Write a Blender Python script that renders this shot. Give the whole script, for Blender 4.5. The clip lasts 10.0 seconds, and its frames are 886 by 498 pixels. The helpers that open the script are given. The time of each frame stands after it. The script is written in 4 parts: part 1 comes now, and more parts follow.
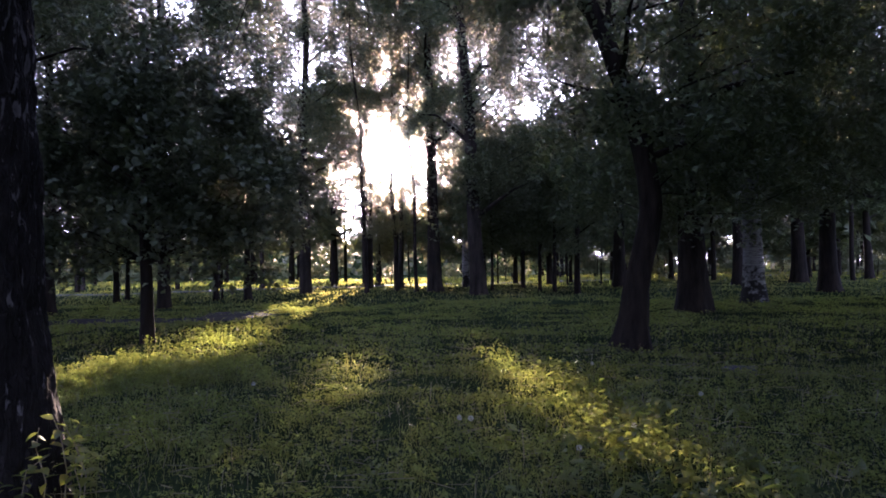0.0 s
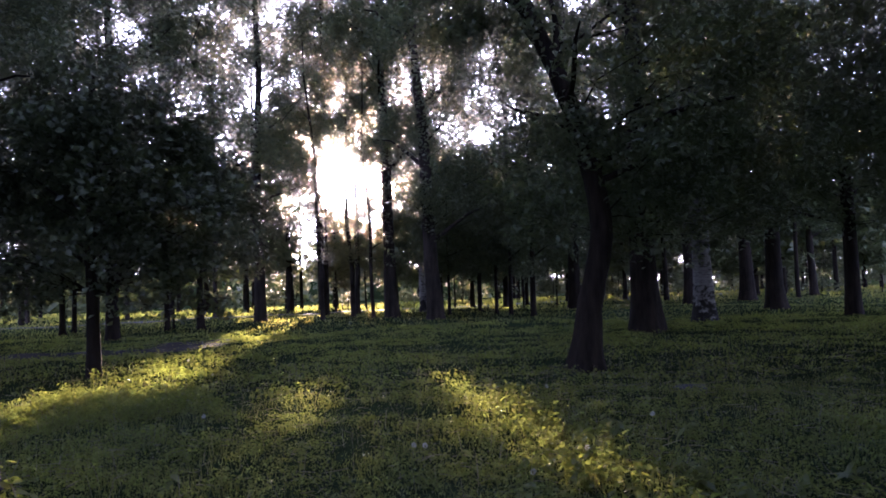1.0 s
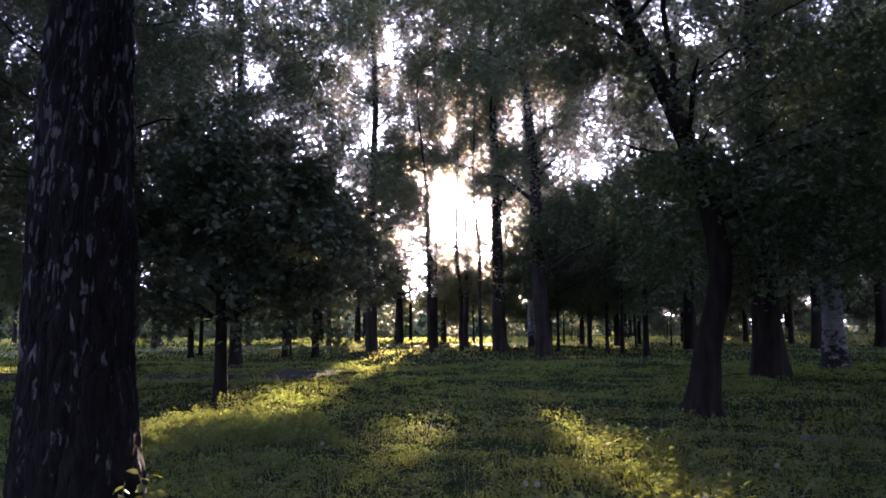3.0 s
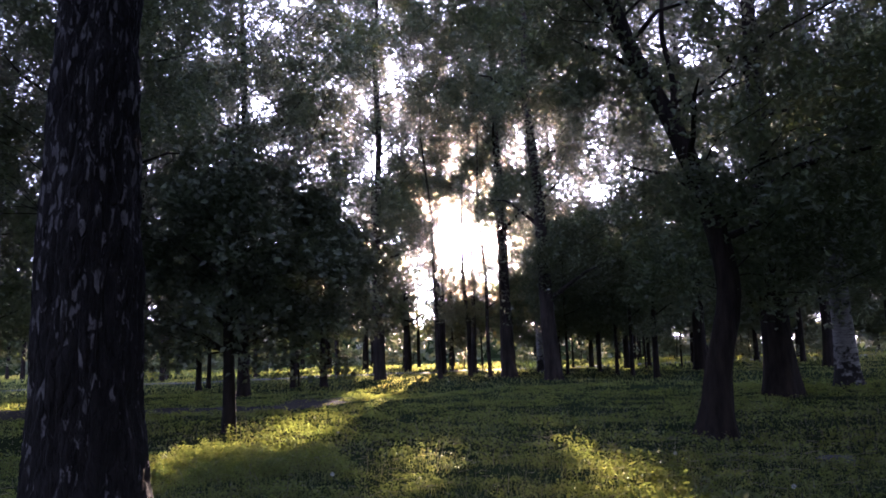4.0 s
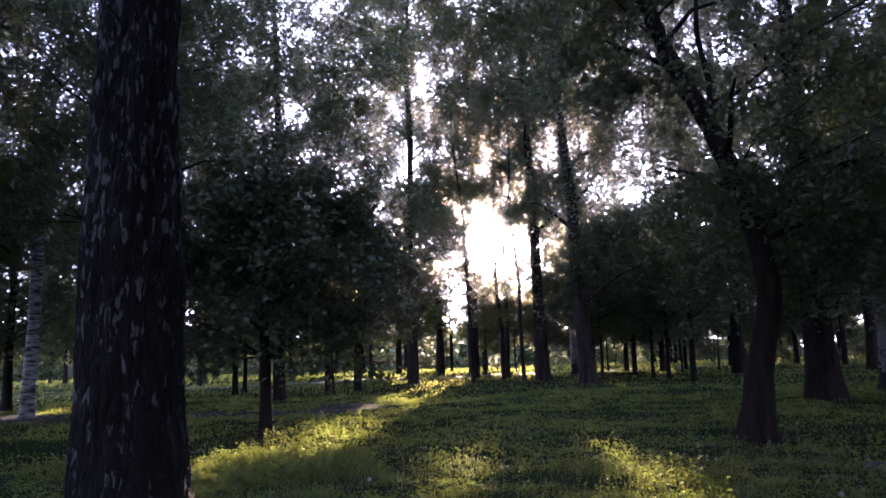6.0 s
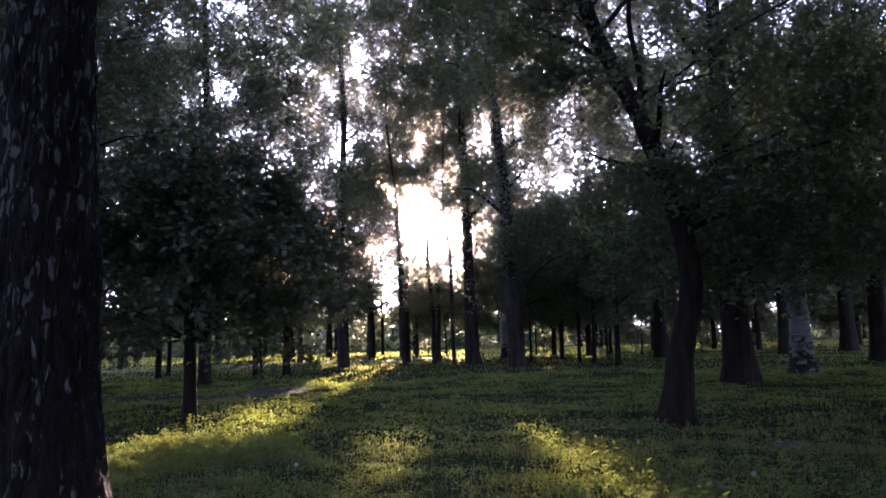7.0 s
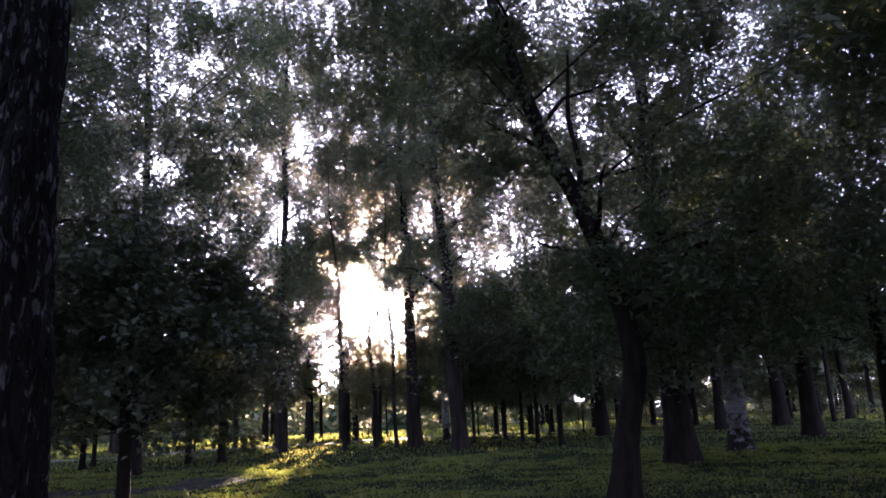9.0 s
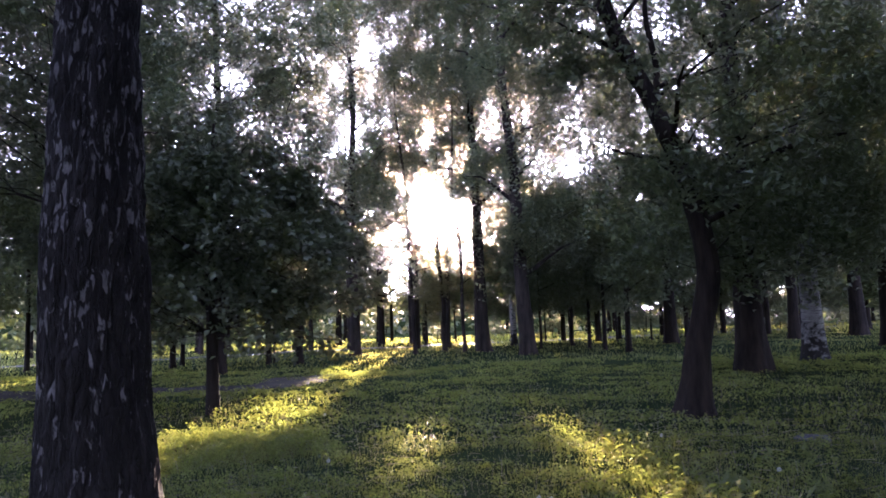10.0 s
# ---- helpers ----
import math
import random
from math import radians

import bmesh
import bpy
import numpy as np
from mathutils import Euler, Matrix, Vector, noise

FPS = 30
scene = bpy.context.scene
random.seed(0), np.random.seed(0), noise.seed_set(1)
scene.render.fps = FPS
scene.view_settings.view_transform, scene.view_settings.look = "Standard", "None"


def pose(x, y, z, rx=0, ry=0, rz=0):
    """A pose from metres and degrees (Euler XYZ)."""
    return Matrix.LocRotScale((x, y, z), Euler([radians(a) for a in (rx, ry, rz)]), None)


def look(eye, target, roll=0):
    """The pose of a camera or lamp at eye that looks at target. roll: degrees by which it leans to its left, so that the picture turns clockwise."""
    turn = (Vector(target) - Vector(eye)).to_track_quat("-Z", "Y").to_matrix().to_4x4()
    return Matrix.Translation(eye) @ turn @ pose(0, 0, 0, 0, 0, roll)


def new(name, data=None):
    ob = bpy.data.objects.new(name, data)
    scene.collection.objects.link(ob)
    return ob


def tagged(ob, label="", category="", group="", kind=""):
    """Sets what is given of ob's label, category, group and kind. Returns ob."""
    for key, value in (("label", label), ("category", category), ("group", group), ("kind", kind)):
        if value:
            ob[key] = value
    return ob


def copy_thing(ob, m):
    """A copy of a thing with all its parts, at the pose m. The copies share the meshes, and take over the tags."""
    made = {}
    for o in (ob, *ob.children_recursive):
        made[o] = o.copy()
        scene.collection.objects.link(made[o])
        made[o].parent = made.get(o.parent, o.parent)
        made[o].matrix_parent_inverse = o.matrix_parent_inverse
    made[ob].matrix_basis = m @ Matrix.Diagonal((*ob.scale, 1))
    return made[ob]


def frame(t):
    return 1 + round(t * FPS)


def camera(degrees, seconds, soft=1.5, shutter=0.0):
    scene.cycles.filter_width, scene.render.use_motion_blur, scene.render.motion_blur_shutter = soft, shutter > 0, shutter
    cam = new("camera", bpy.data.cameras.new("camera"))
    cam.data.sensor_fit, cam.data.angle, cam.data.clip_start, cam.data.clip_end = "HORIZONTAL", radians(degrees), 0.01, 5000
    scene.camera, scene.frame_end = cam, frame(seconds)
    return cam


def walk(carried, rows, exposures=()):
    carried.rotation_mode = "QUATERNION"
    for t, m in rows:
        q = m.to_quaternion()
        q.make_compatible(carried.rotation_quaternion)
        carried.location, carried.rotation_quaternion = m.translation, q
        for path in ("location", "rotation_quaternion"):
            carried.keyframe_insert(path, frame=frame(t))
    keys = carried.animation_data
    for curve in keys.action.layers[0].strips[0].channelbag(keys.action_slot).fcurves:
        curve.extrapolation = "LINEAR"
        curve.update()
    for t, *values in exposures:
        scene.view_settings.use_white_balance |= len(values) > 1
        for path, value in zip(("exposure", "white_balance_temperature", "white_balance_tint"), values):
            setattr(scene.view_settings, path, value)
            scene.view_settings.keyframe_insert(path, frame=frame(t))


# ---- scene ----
cam = camera(62.9, 10.0, soft=1.75)
PATH = [
    (0, (0.107, 0.147, 1.492), (0.097, 2.146, 1.543), -0.9),
    (0.5, (0.167, 0.088, 1.507), (0.25, 2.083, 1.61), -1.6),
    (1, (0.156, 0.137, 1.505), (0.266, 2.131, 1.62), -2.0),
    (1.5, (0.123, 0.015, 1.527), (0.077, 2.008, 1.694), -1.9),
    (2, (0.115, 0.001, 1.53), (-0.026, 1.985, 1.739), -1.4),
    (2.5, (0.1, -0.01, 1.531), (-0.091, 1.97, 1.731), -0.1),
    (4, (0.096, -0.01, 1.54), (-0.104, 1.96, 1.825), -1.7),
    (4.5, (0.094, -0.048, 1.541), (-0.185, 1.907, 1.855), -2.2),
    (5, (0.094, -0.046, 1.552), (-0.205, 1.905, 1.878), -2.8),
    (6.5, (0.051, 0.036, 1.555), (-0.195, 2.002, 1.823), -0.5),
    (7, (0.062, 0.058, 1.56), (-0.042, 2.04, 1.809), -1.6),
    (7.5, (-0.002, 0.044, 1.581), (-0.068, 2.021, 1.871), -2.3),
    (8, (0.007, 0.040, 1.645), (0.169, 1.984, 2.082), -2.6),
    (8.2, (0.011, 0.038, 1.671), (0.212, 1.956, 2.199), -2.7),
    (8.5, (0.016, 0.035, 1.709), (0.268, 1.962, 2.179), -3.1),
    (8.7, (-0.030, -0.017, 1.718), (0.129, 1.901, 2.261), -4.0),
    (9, (-0.1, -0.095, 1.732), (-0.029, 1.853, 2.181), -2.6),
    (9.2, (-0.122, -0.088, 1.730), (-0.053, 1.887, 2.040), -1.4),
    (9.5, (-0.155, -0.077, 1.726), (-0.173, 1.896, 2.053), -2.0),
    (10, (-0.164, -0.117, 1.727), (-0.286, 1.869, 1.935), -2.0),
]
EXPOSURES = [(t, stops, 4950 if t < 9 else 5050, 43) for t, stops in ((0.0, 2.85), (7.5, 2.8), (8.0, 2.2), (8.5, 2.05), (9.0, 2.75), (9.5, 3.4), (10.0, 3.7))]
walk(cam, [(t, look(eye, target, roll)) for t, eye, target, roll in PATH], EXPOSURES)

# ---- world and sun ----
SUN_AZ, SUN_EL = radians(-4.2), radians(8.2)
SUN_DIR = Vector((math.sin(SUN_AZ) * math.cos(SUN_EL), math.cos(SUN_AZ) * math.cos(SUN_EL), math.sin(SUN_EL)))

world = bpy.data.worlds.new("sky")
scene.world = world
world.use_nodes = True
wt = world.node_tree
wt.nodes.clear()
sky = wt.nodes.new("ShaderNodeTexSky")
sky.sky_type, sky.sun_disc = "NISHITA", False
sky.sun_elevation, sky.sun_rotation = SUN_EL, SUN_AZ
sky.dust_density = 1.0
bg = wt.nodes.new("ShaderNodeBackground")
bg.inputs["Strength"].default_value = 0.11
# the hazy bright ring of sky round the low sun
coord = wt.nodes.new("ShaderNodeTexCoord")
dot = wt.nodes.new("ShaderNodeVectorMath")
dot.operation = "DOT_PRODUCT"
dot.inputs[1].default_value = SUN_DIR
wt.links.new(coord.outputs["Generated"], dot.inputs[0])
glow = []
for power, amount in ((4000.0, 40.0), (150.0, 9.0), (18.0, 1.9)):
    clampn = wt.nodes.new("ShaderNodeMath")
    clampn.operation = "MAXIMUM"
    clampn.inputs[1].default_value = 0.0
    wt.links.new(dot.outputs["Value"], clampn.inputs[0])
    pw = wt.nodes.new("ShaderNodeMath")
    pw.operation = "POWER"
    pw.inputs[1].default_value = power
    wt.links.new(clampn.outputs[0], pw.inputs[0])
    ml = wt.nodes.new("ShaderNodeMath")
    ml.operation = "MULTIPLY"
    ml.inputs[1].default_value = amount
    wt.links.new(pw.outputs[0], ml.inputs[0])
    glow.append(ml)
add1 = wt.nodes.new("ShaderNodeMath")
wt.links.new(glow[0].outputs[0], add1.inputs[0])
wt.links.new(glow[1].outputs[0], add1.inputs[1])
add2 = wt.nodes.new("ShaderNodeMath")
wt.links.new(add1.outputs[0], add2.inputs[0])
wt.links.new(glow[2].outputs[0], add2.inputs[1])
bg2 = wt.nodes.new("ShaderNodeBackground")
bg2.inputs["Color"].default_value = (1.0, 0.96, 0.9, 1)
wt.links.new(add2.outputs[0], bg2.inputs["Strength"])
both = wt.nodes.new("ShaderNodeAddShader")
wout = wt.nodes.new("ShaderNodeOutputWorld")
hazy = wt.nodes.new("ShaderNodeHueSaturation")
hazy.inputs["Saturation"].default_value = 0.3
wt.links.new(sky.outputs[0], hazy.inputs["Color"])
wt.links.new(hazy.outputs[0], bg.inputs["Color"])
wt.links.new(bg.outputs[0], both.inputs[0])
wt.links.new(bg2.outputs[0], both.inputs[1])
wt.links.new(both.outputs[0], wout.inputs["Surface"])

lamp = bpy.data.lights.new("sun", "SUN")
lamp.energy, lamp.angle, lamp.color = 5.0, radians(0.6), (1.0, 0.73, 0.36)
sun = new("sun", lamp)
sun.matrix_world = look(SUN_DIR * 200, (0, 0, 0))


# ---- materials ----
def material(name):
    mat = bpy.data.materials.new(name)
    mat.use_nodes = True
    nt = mat.node_tree
    nt.nodes.clear()
    out = nt.nodes.new("ShaderNodeOutputMaterial")
    return mat, nt, out


def ramp(nt, fac, stops):
    r = nt.nodes.new("ShaderNodeValToRGB")
    while len(r.color_ramp.elements) < len(stops):
        r.color_ramp.elements.new(0.5)
    for e, (p, c) in zip(r.color_ramp.elements, stops):
        e.position, e.color = p, (*c, 1)
    nt.links.new(fac, r.inputs[0])
    return r.outputs[0]


def noise_tex(nt, scale, detail=4.0, rough=0.55, stretch=(1, 1, 1)):
    tc = nt.nodes.new("ShaderNodeTexCoord")
    mp = nt.nodes.new("ShaderNodeMapping")
    mp.inputs["Scale"].default_value = stretch
    nt.links.new(tc.outputs["Object"], mp.inputs["Vector"])
    n = nt.nodes.new("ShaderNodeTexNoise")
    n.inputs["Scale"].default_value, n.inputs["Detail"].default_value = scale, detail
    n.inputs["Roughness"].default_value = rough
    nt.links.new(mp.outputs[0], n.inputs["Vector"])
    return n.outputs["Fac"]


def mix_colour(nt, fac, a, b, blend="MIX"):
    m = nt.nodes.new("ShaderNodeMix")
    m.data_type, m.blend_type = "RGBA", blend
    for sock, v in ((m.inputs["Factor"], fac), (m.inputs["A"], a), (m.inputs["B"], b)):
        if isinstance(v, (int, float)):
            sock.default_value = v
        elif isinstance(v, tuple):
            sock.default_value = (*v, 1)
        else:
            nt.links.new(v, sock)
    return m.outputs["Result"]


def leaf_material(name, dark, light, through_light, share=0.45, gloss=0.05, rough=0.42, onward=0.5, straight_colour=(0.62, 0.56, 0.46), patchy=((0.75, 0.8, 0.75), (1.15, 1.1, 1.0))):
    """Leaves that let light through: diffuse, translucent and a thin gloss."""
    mat, nt, out = material(name)
    geo = nt.nodes.new("ShaderNodeNewGeometry")
    col = ramp(nt, geo.outputs["Random Per Island"], [(0.0, dark), (0.7, light), (1.0, tuple(c * 1.25 for c in light))])
    big = noise_tex(nt, 0.6, 4.0, 0.6)
    tint = ramp(nt, big, [(0.3, patchy[0]), (0.7, patchy[1])])
    col = mix_colour(nt, 1.0, col, tint, "MULTIPLY")
    back = mix_colour(nt, 1.0, col, through_light, "MULTIPLY")
    diff = nt.nodes.new("ShaderNodeBsdfDiffuse")
    tran = nt.nodes.new("ShaderNodeBsdfTranslucent")
    glos = nt.nodes.new("ShaderNodeBsdfGlossy")
    glos.inputs["Roughness"].default_value = rough
    glos.inputs["Color"].default_value = (0.8, 0.85, 0.8, 1)
    nt.links.new(col, diff.inputs["Color"])
    nt.links.new(back, tran.inputs["Color"])
    m1, m2, m3 = (nt.nodes.new("ShaderNodeMixShader") for _ in range(3))
    m1.inputs[0].default_value, m2.inputs[0].default_value, m3.inputs[0].default_value = share, gloss, onward
    # light that goes on through the blade nearly straight
    straight = nt.nodes.new("ShaderNodeBsdfRefraction")
    straight.inputs["IOR"].default_value, straight.inputs["Roughness"].default_value = 1.05, 0.75
    straight.inputs["Color"].default_value = (*straight_colour, 1)
    nt.links.new(tran.outputs[0], m3.inputs[1])
    nt.links.new(straight.outputs[0], m3.inputs[2])
    nt.links.new(diff.outputs[0], m1.inputs[1])
    nt.links.new(m3.outputs[0], m1.inputs[2])
    nt.links.new(m1.outputs[0], m2.inputs[1])
    nt.links.new(glos.outputs[0], m2.inputs[2])
    nt.links.new(m2.outputs[0], out.inputs["Surface"])
    return mat


def surface(name, colour_of, rough=0.85, bump=None, gloss=0.2):
    mat, nt, out = material(name)
    p = nt.nodes.new("ShaderNodeBsdfPrincipled")
    p.inputs["Roughness"].default_value = rough
    p.inputs["Specular IOR Level"].default_value = gloss
    nt.links.new(colour_of(nt), p.inputs["Base Color"])
    if bump:
        b = nt.nodes.new("ShaderNodeBump")
        b.inputs["Strength"].default_value, b.inputs["Distance"].default_value = bump[0], bump[1]
        nt.links.new(bump[2](nt), b.inputs["Height"])
        nt.links.new(b.outputs[0], p.inputs["Normal"])
    nt.links.new(p.outputs[0], out.inputs["Surface"])
    return mat


def bark_colours(dark, light, scale=6.0):
    def make(nt):
        a = ramp(nt, noise_tex(nt, scale, 6.0, 0.65, (1, 1, 0.18)), [(0.35, dark), (0.7, light)])
        b = ramp(nt, noise_tex(nt, 0.7, 3.0), [(0.3, (0.7, 0.7, 0.72)), (0.7, (1.15, 1.1, 1.05))])
        return mix_colour(nt, 1.0, a, b, "MULTIPLY")
    return make


def plates(nt, scale, stretch, warp=0.25):
    """Cracked bark plates: how far from a crack, and a random number for each plate."""
    tc = nt.nodes.new("ShaderNodeTexCoord")
    mp = nt.nodes.new("ShaderNodeMapping")
    mp.inputs["Scale"].default_value = stretch
    nt.links.new(tc.outputs["Object"], mp.inputs["Vector"])
    n = nt.nodes.new("ShaderNodeTexNoise")
    n.inputs["Scale"].default_value, n.inputs["Detail"].default_value = scale * 0.9, 4.0
    nt.links.new(mp.outputs[0], n.inputs["Vector"])
    ad = nt.nodes.new("ShaderNodeVectorMath")
    ad.operation = "MULTIPLY_ADD"
    ad.inputs[1].default_value = (warp, warp, warp)
    nt.links.new(n.outputs["Color"], ad.inputs[0])
    nt.links.new(mp.outputs[0], ad.inputs[2])
    edge, cell = nt.nodes.new("ShaderNodeTexVoronoi"), nt.nodes.new("ShaderNodeTexVoronoi")
    edge.feature = "DISTANCE_TO_EDGE"
    for v in (edge, cell):
        v.inputs["Scale"].default_value = scale
        nt.links.new(ad.outputs[0], v.inputs["Vector"])
    sp = nt.nodes.new("ShaderNodeSeparateColor")
    nt.links.new(cell.outputs["Color"], sp.inputs[0])
    return edge.outputs["Distance"], sp.outputs[0]


def old_bark_colours(nt):
    # near-black furrows round narrow plates; many plates scuffed to a pale lilac grey, more of them higher up
    dark = ramp(nt, noise_tex(nt, 14.0, 6.0, 0.7, (1, 1, 0.35)), [(0.3, (0.006, 0.0052, 0.005)), (0.55, (0.014, 0.012, 0.0115)), (0.8, (0.033, 0.029, 0.028))])
    edge, chance = plates(nt, 19.0, (1, 1, 0.3), 0.1)
    grain = noise_tex(nt, 26.0, 5.0, 0.7, (1, 1, 0.5))
    tc, sep = nt.nodes.new("ShaderNodeTexCoord"), nt.nodes.new("ShaderNodeSeparateXYZ")
    nt.links.new(tc.outputs["Object"], sep.inputs[0])
    older = nt.nodes.new("ShaderNodeMapRange")
    for k, v in (("From Min", 0.4), ("From Max", 3.2), ("To Min", -0.46), ("To Max", -0.05)):
        older.inputs[k].default_value = v
    nt.links.new(sep.outputs["Z"], older.inputs["Value"])
    total = None
    for a in (older.outputs[0], chance, grain):
        if total is None:
            total = a
        else:
            m = nt.nodes.new("ShaderNodeMath")
            nt.links.new(total, m.inputs[0]), nt.links.new(a, m.inputs[1])
            total = m.outputs[0]
    worn = ramp(nt, total, [(0.93, (0, 0, 0)), (0.99, (1, 1, 1))])
    inside = ramp(nt, edge, [(0.12, (0, 0, 0)), (0.22, (1, 1, 1))])
    mask = mix_colour(nt, 1.0, worn, inside, "MULTIPLY")
    pale = ramp(nt, grain, [(0.3, (0.05, 0.047, 0.046)), (0.6, (0.125, 0.12, 0.12)), (0.8, (0.22, 0.212, 0.21))])
    return mix_colour(nt, mask, dark, pale)


def old_bark_relief(nt):
    edge, chance = plates(nt, 19.0, (1, 1, 0.3), 0.1)
    e = ramp(nt, edge, [(0.0, (0, 0, 0)), (0.16, (0.8, 0.8, 0.8)), (0.5, (1, 1, 1))])
    return mix_colour(nt, 0.3, e, noise_tex(nt, 30.0, 5.0, 0.65, (1, 1, 0.4)))


def birch_colours(nt):
    # chalky white bark with fine cross marks and black scars, rough and black round the foot
    rings = ramp(nt, noise_tex(nt, 6.0, 6.0, 0.75, (0.5, 0.5, 3.5)), [(0.36, (0.03, 0.028, 0.026)), (0.45, (0.2, 0.195, 0.185)), (0.74, (0.4, 0.39, 0.37))])
    tc, sep = nt.nodes.new("ShaderNodeTexCoord"), nt.nodes.new("ShaderNodeSeparateXYZ")
    nt.links.new(tc.outputs["Object"], sep.inputs[0])
    foot = nt.nodes.new("ShaderNodeMapRange")
    for k, v in (("From Min", 0.4), ("From Max", 1.7), ("To Min", -0.13), ("To Max", 0.055)):
        foot.inputs[k].default_value = v
    nt.links.new(sep.outputs["Z"], foot.inputs["Value"])
    m = nt.nodes.new("ShaderNodeMath")
    nt.links.new(foot.outputs[0], m.inputs[0]), nt.links.new(noise_tex(nt, 3.2, 5.0, 0.65, (0.9, 0.9, 1.2)), m.inputs[1])
    marks = ramp(nt, m.outputs[0], [(0.42, (0, 0, 0)), (0.52, (1, 1, 1))])
    return mix_colour(nt, marks, (0.018, 0.016, 0.014), rings)


bark_old = surface("old_bark", old_bark_colours, 0.8, (0.9, 0.03, old_bark_relief))
bark_dark = surface("dark_bark", bark_colours((0.007, 0.0055, 0.0045), (0.034, 0.026, 0.02)), 0.9, (0.8, 0.03, lambda nt: noise_tex(nt, 14.0, 5.0, 0.6, (1, 1, 0.2))))
bark_grey = surface("grey_bark", bark_colours((0.015, 0.012, 0.01), (0.06, 0.05, 0.041), 4.0), 0.9, (0.7, 0.03, lambda nt: noise_tex(nt, 10.0, 5.0, 0.6, (1, 1, 0.25))))
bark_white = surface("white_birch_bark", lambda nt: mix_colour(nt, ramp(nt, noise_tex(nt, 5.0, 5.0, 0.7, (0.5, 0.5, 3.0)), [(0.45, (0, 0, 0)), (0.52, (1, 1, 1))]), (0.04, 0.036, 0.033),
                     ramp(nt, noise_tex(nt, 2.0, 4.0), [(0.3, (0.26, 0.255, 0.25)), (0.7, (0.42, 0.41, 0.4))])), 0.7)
bark_birch = surface("birch_bark", birch_colours, 0.7, (0.5, 0.02, lambda nt: noise_tex(nt, 12.0, 4.0)))

leaf_maple = leaf_material("maple_leaf", (0.03, 0.044, 0.026), (0.068, 0.09, 0.045), (1.5, 1.6, 0.5), 0.3)
leaf_green = leaf_material("green_leaf", (0.04, 0.064, 0.032), (0.085, 0.12, 0.052), (1.6, 1.5, 0.5), 0.38)
leaf_birch = leaf_material("birch_leaf", (0.042, 0.064, 0.03), (0.095, 0.12, 0.05), (1.6, 1.4, 0.55), 0.42)
leaf_larch = leaf_material("larch_needles", (0.05, 0.075, 0.02), (0.12, 0.13, 0.04), (1.9, 1.3, 0.5), 0.5)
leaf_far = leaf_material("far_leaf", (0.045, 0.065, 0.032), (0.095, 0.12, 0.055), (1.6, 1.5, 0.6), 0.4)
grass_mat = leaf_material("grass_blade", (0.032, 0.049, 0.037), (0.054, 0.075, 0.057), (6.9, 5.6, 1.15), 0.62, 0.036, 0.34, 0.25, (0.78, 0.6, 0.16), ((0.62, 0.72, 0.7), (1.3, 1.2, 1.05)))
dry_mat = leaf_material("dry_stalk", (0.14, 0.12, 0.06), (0.28, 0.24, 0.13), (1.2, 1.1, 0.8), 0.3)
weed_mat = leaf_material("weed_leaf", (0.03, 0.047, 0.035), (0.054, 0.078, 0.056), (7.4, 6.1, 1.15), 0.64, 0.034, 0.36, 0.25, (0.78, 0.62, 0.15), ((0.65, 0.75, 0.72), (1.3, 1.2, 1.05)))
seed_mat = leaf_material("seed_down", (0.6, 0.6, 0.58), (0.75, 0.75, 0.72), (1, 1, 1), 0.5, 0.0)


def ground_colours(nt):
    fine = ramp(nt, noise_tex(nt, 9.0, 6.0, 0.7), [(0.3, (0.018, 0.026, 0.013)), (0.6, (0.036, 0.05, 0.024)), (0.85, (0.064, 0.078, 0.038))])
    big = ramp(nt, noise_tex(nt, 0.25, 3.0), [(0.35, (0.75, 0.8, 0.7)), (0.7, (1.2, 1.15, 1.0))])
    return mix_colour(nt, 1.0, fine, big, "MULTIPLY")


def soil_colours(nt):
    fine = ramp(nt, noise_tex(nt, 6.0, 6.0, 0.7), [(0.3, (0.03, 0.028, 0.024)), (0.7, (0.068, 0.062, 0.053))])
    big = ramp(nt, noise_tex(nt, 0.5, 3.0), [(0.4, (0.8, 0.85, 0.8)), (0.7, (1.15, 1.1, 1.05))])
    return mix_colour(nt, 1.0, fine, big, "MULTIPLY")


ground_mat = surface("turf", ground_colours, 1.0, (0.6, 0.03, lambda nt: noise_tex(nt, 14.0, 6.0, 0.7)), 0.0)
soil_mat = surface("trodden_soil", soil_colours, 1.0, (0.7, 0.03, lambda nt: noise_tex(nt, 9.0, 6.0, 0.7)), 0.05)
asphalt_mat = surface("pale_path", lambda nt: ramp(nt, noise_tex(nt, 3.0, 6.0, 0.7), [(0.3, (0.06, 0.058, 0.054)), (0.7, (0.105, 0.101, 0.094))]), 0.8)
stone_mat = surface("pale_stone", lambda nt: ramp(nt, noise_tex(nt, 9.0, 5.0), [(0.3, (0.05, 0.05, 0.047)), (0.7, (0.14, 0.137, 0.128))]), 0.85)


# ---- building helpers ----
rng = np.random.default_rng(7)


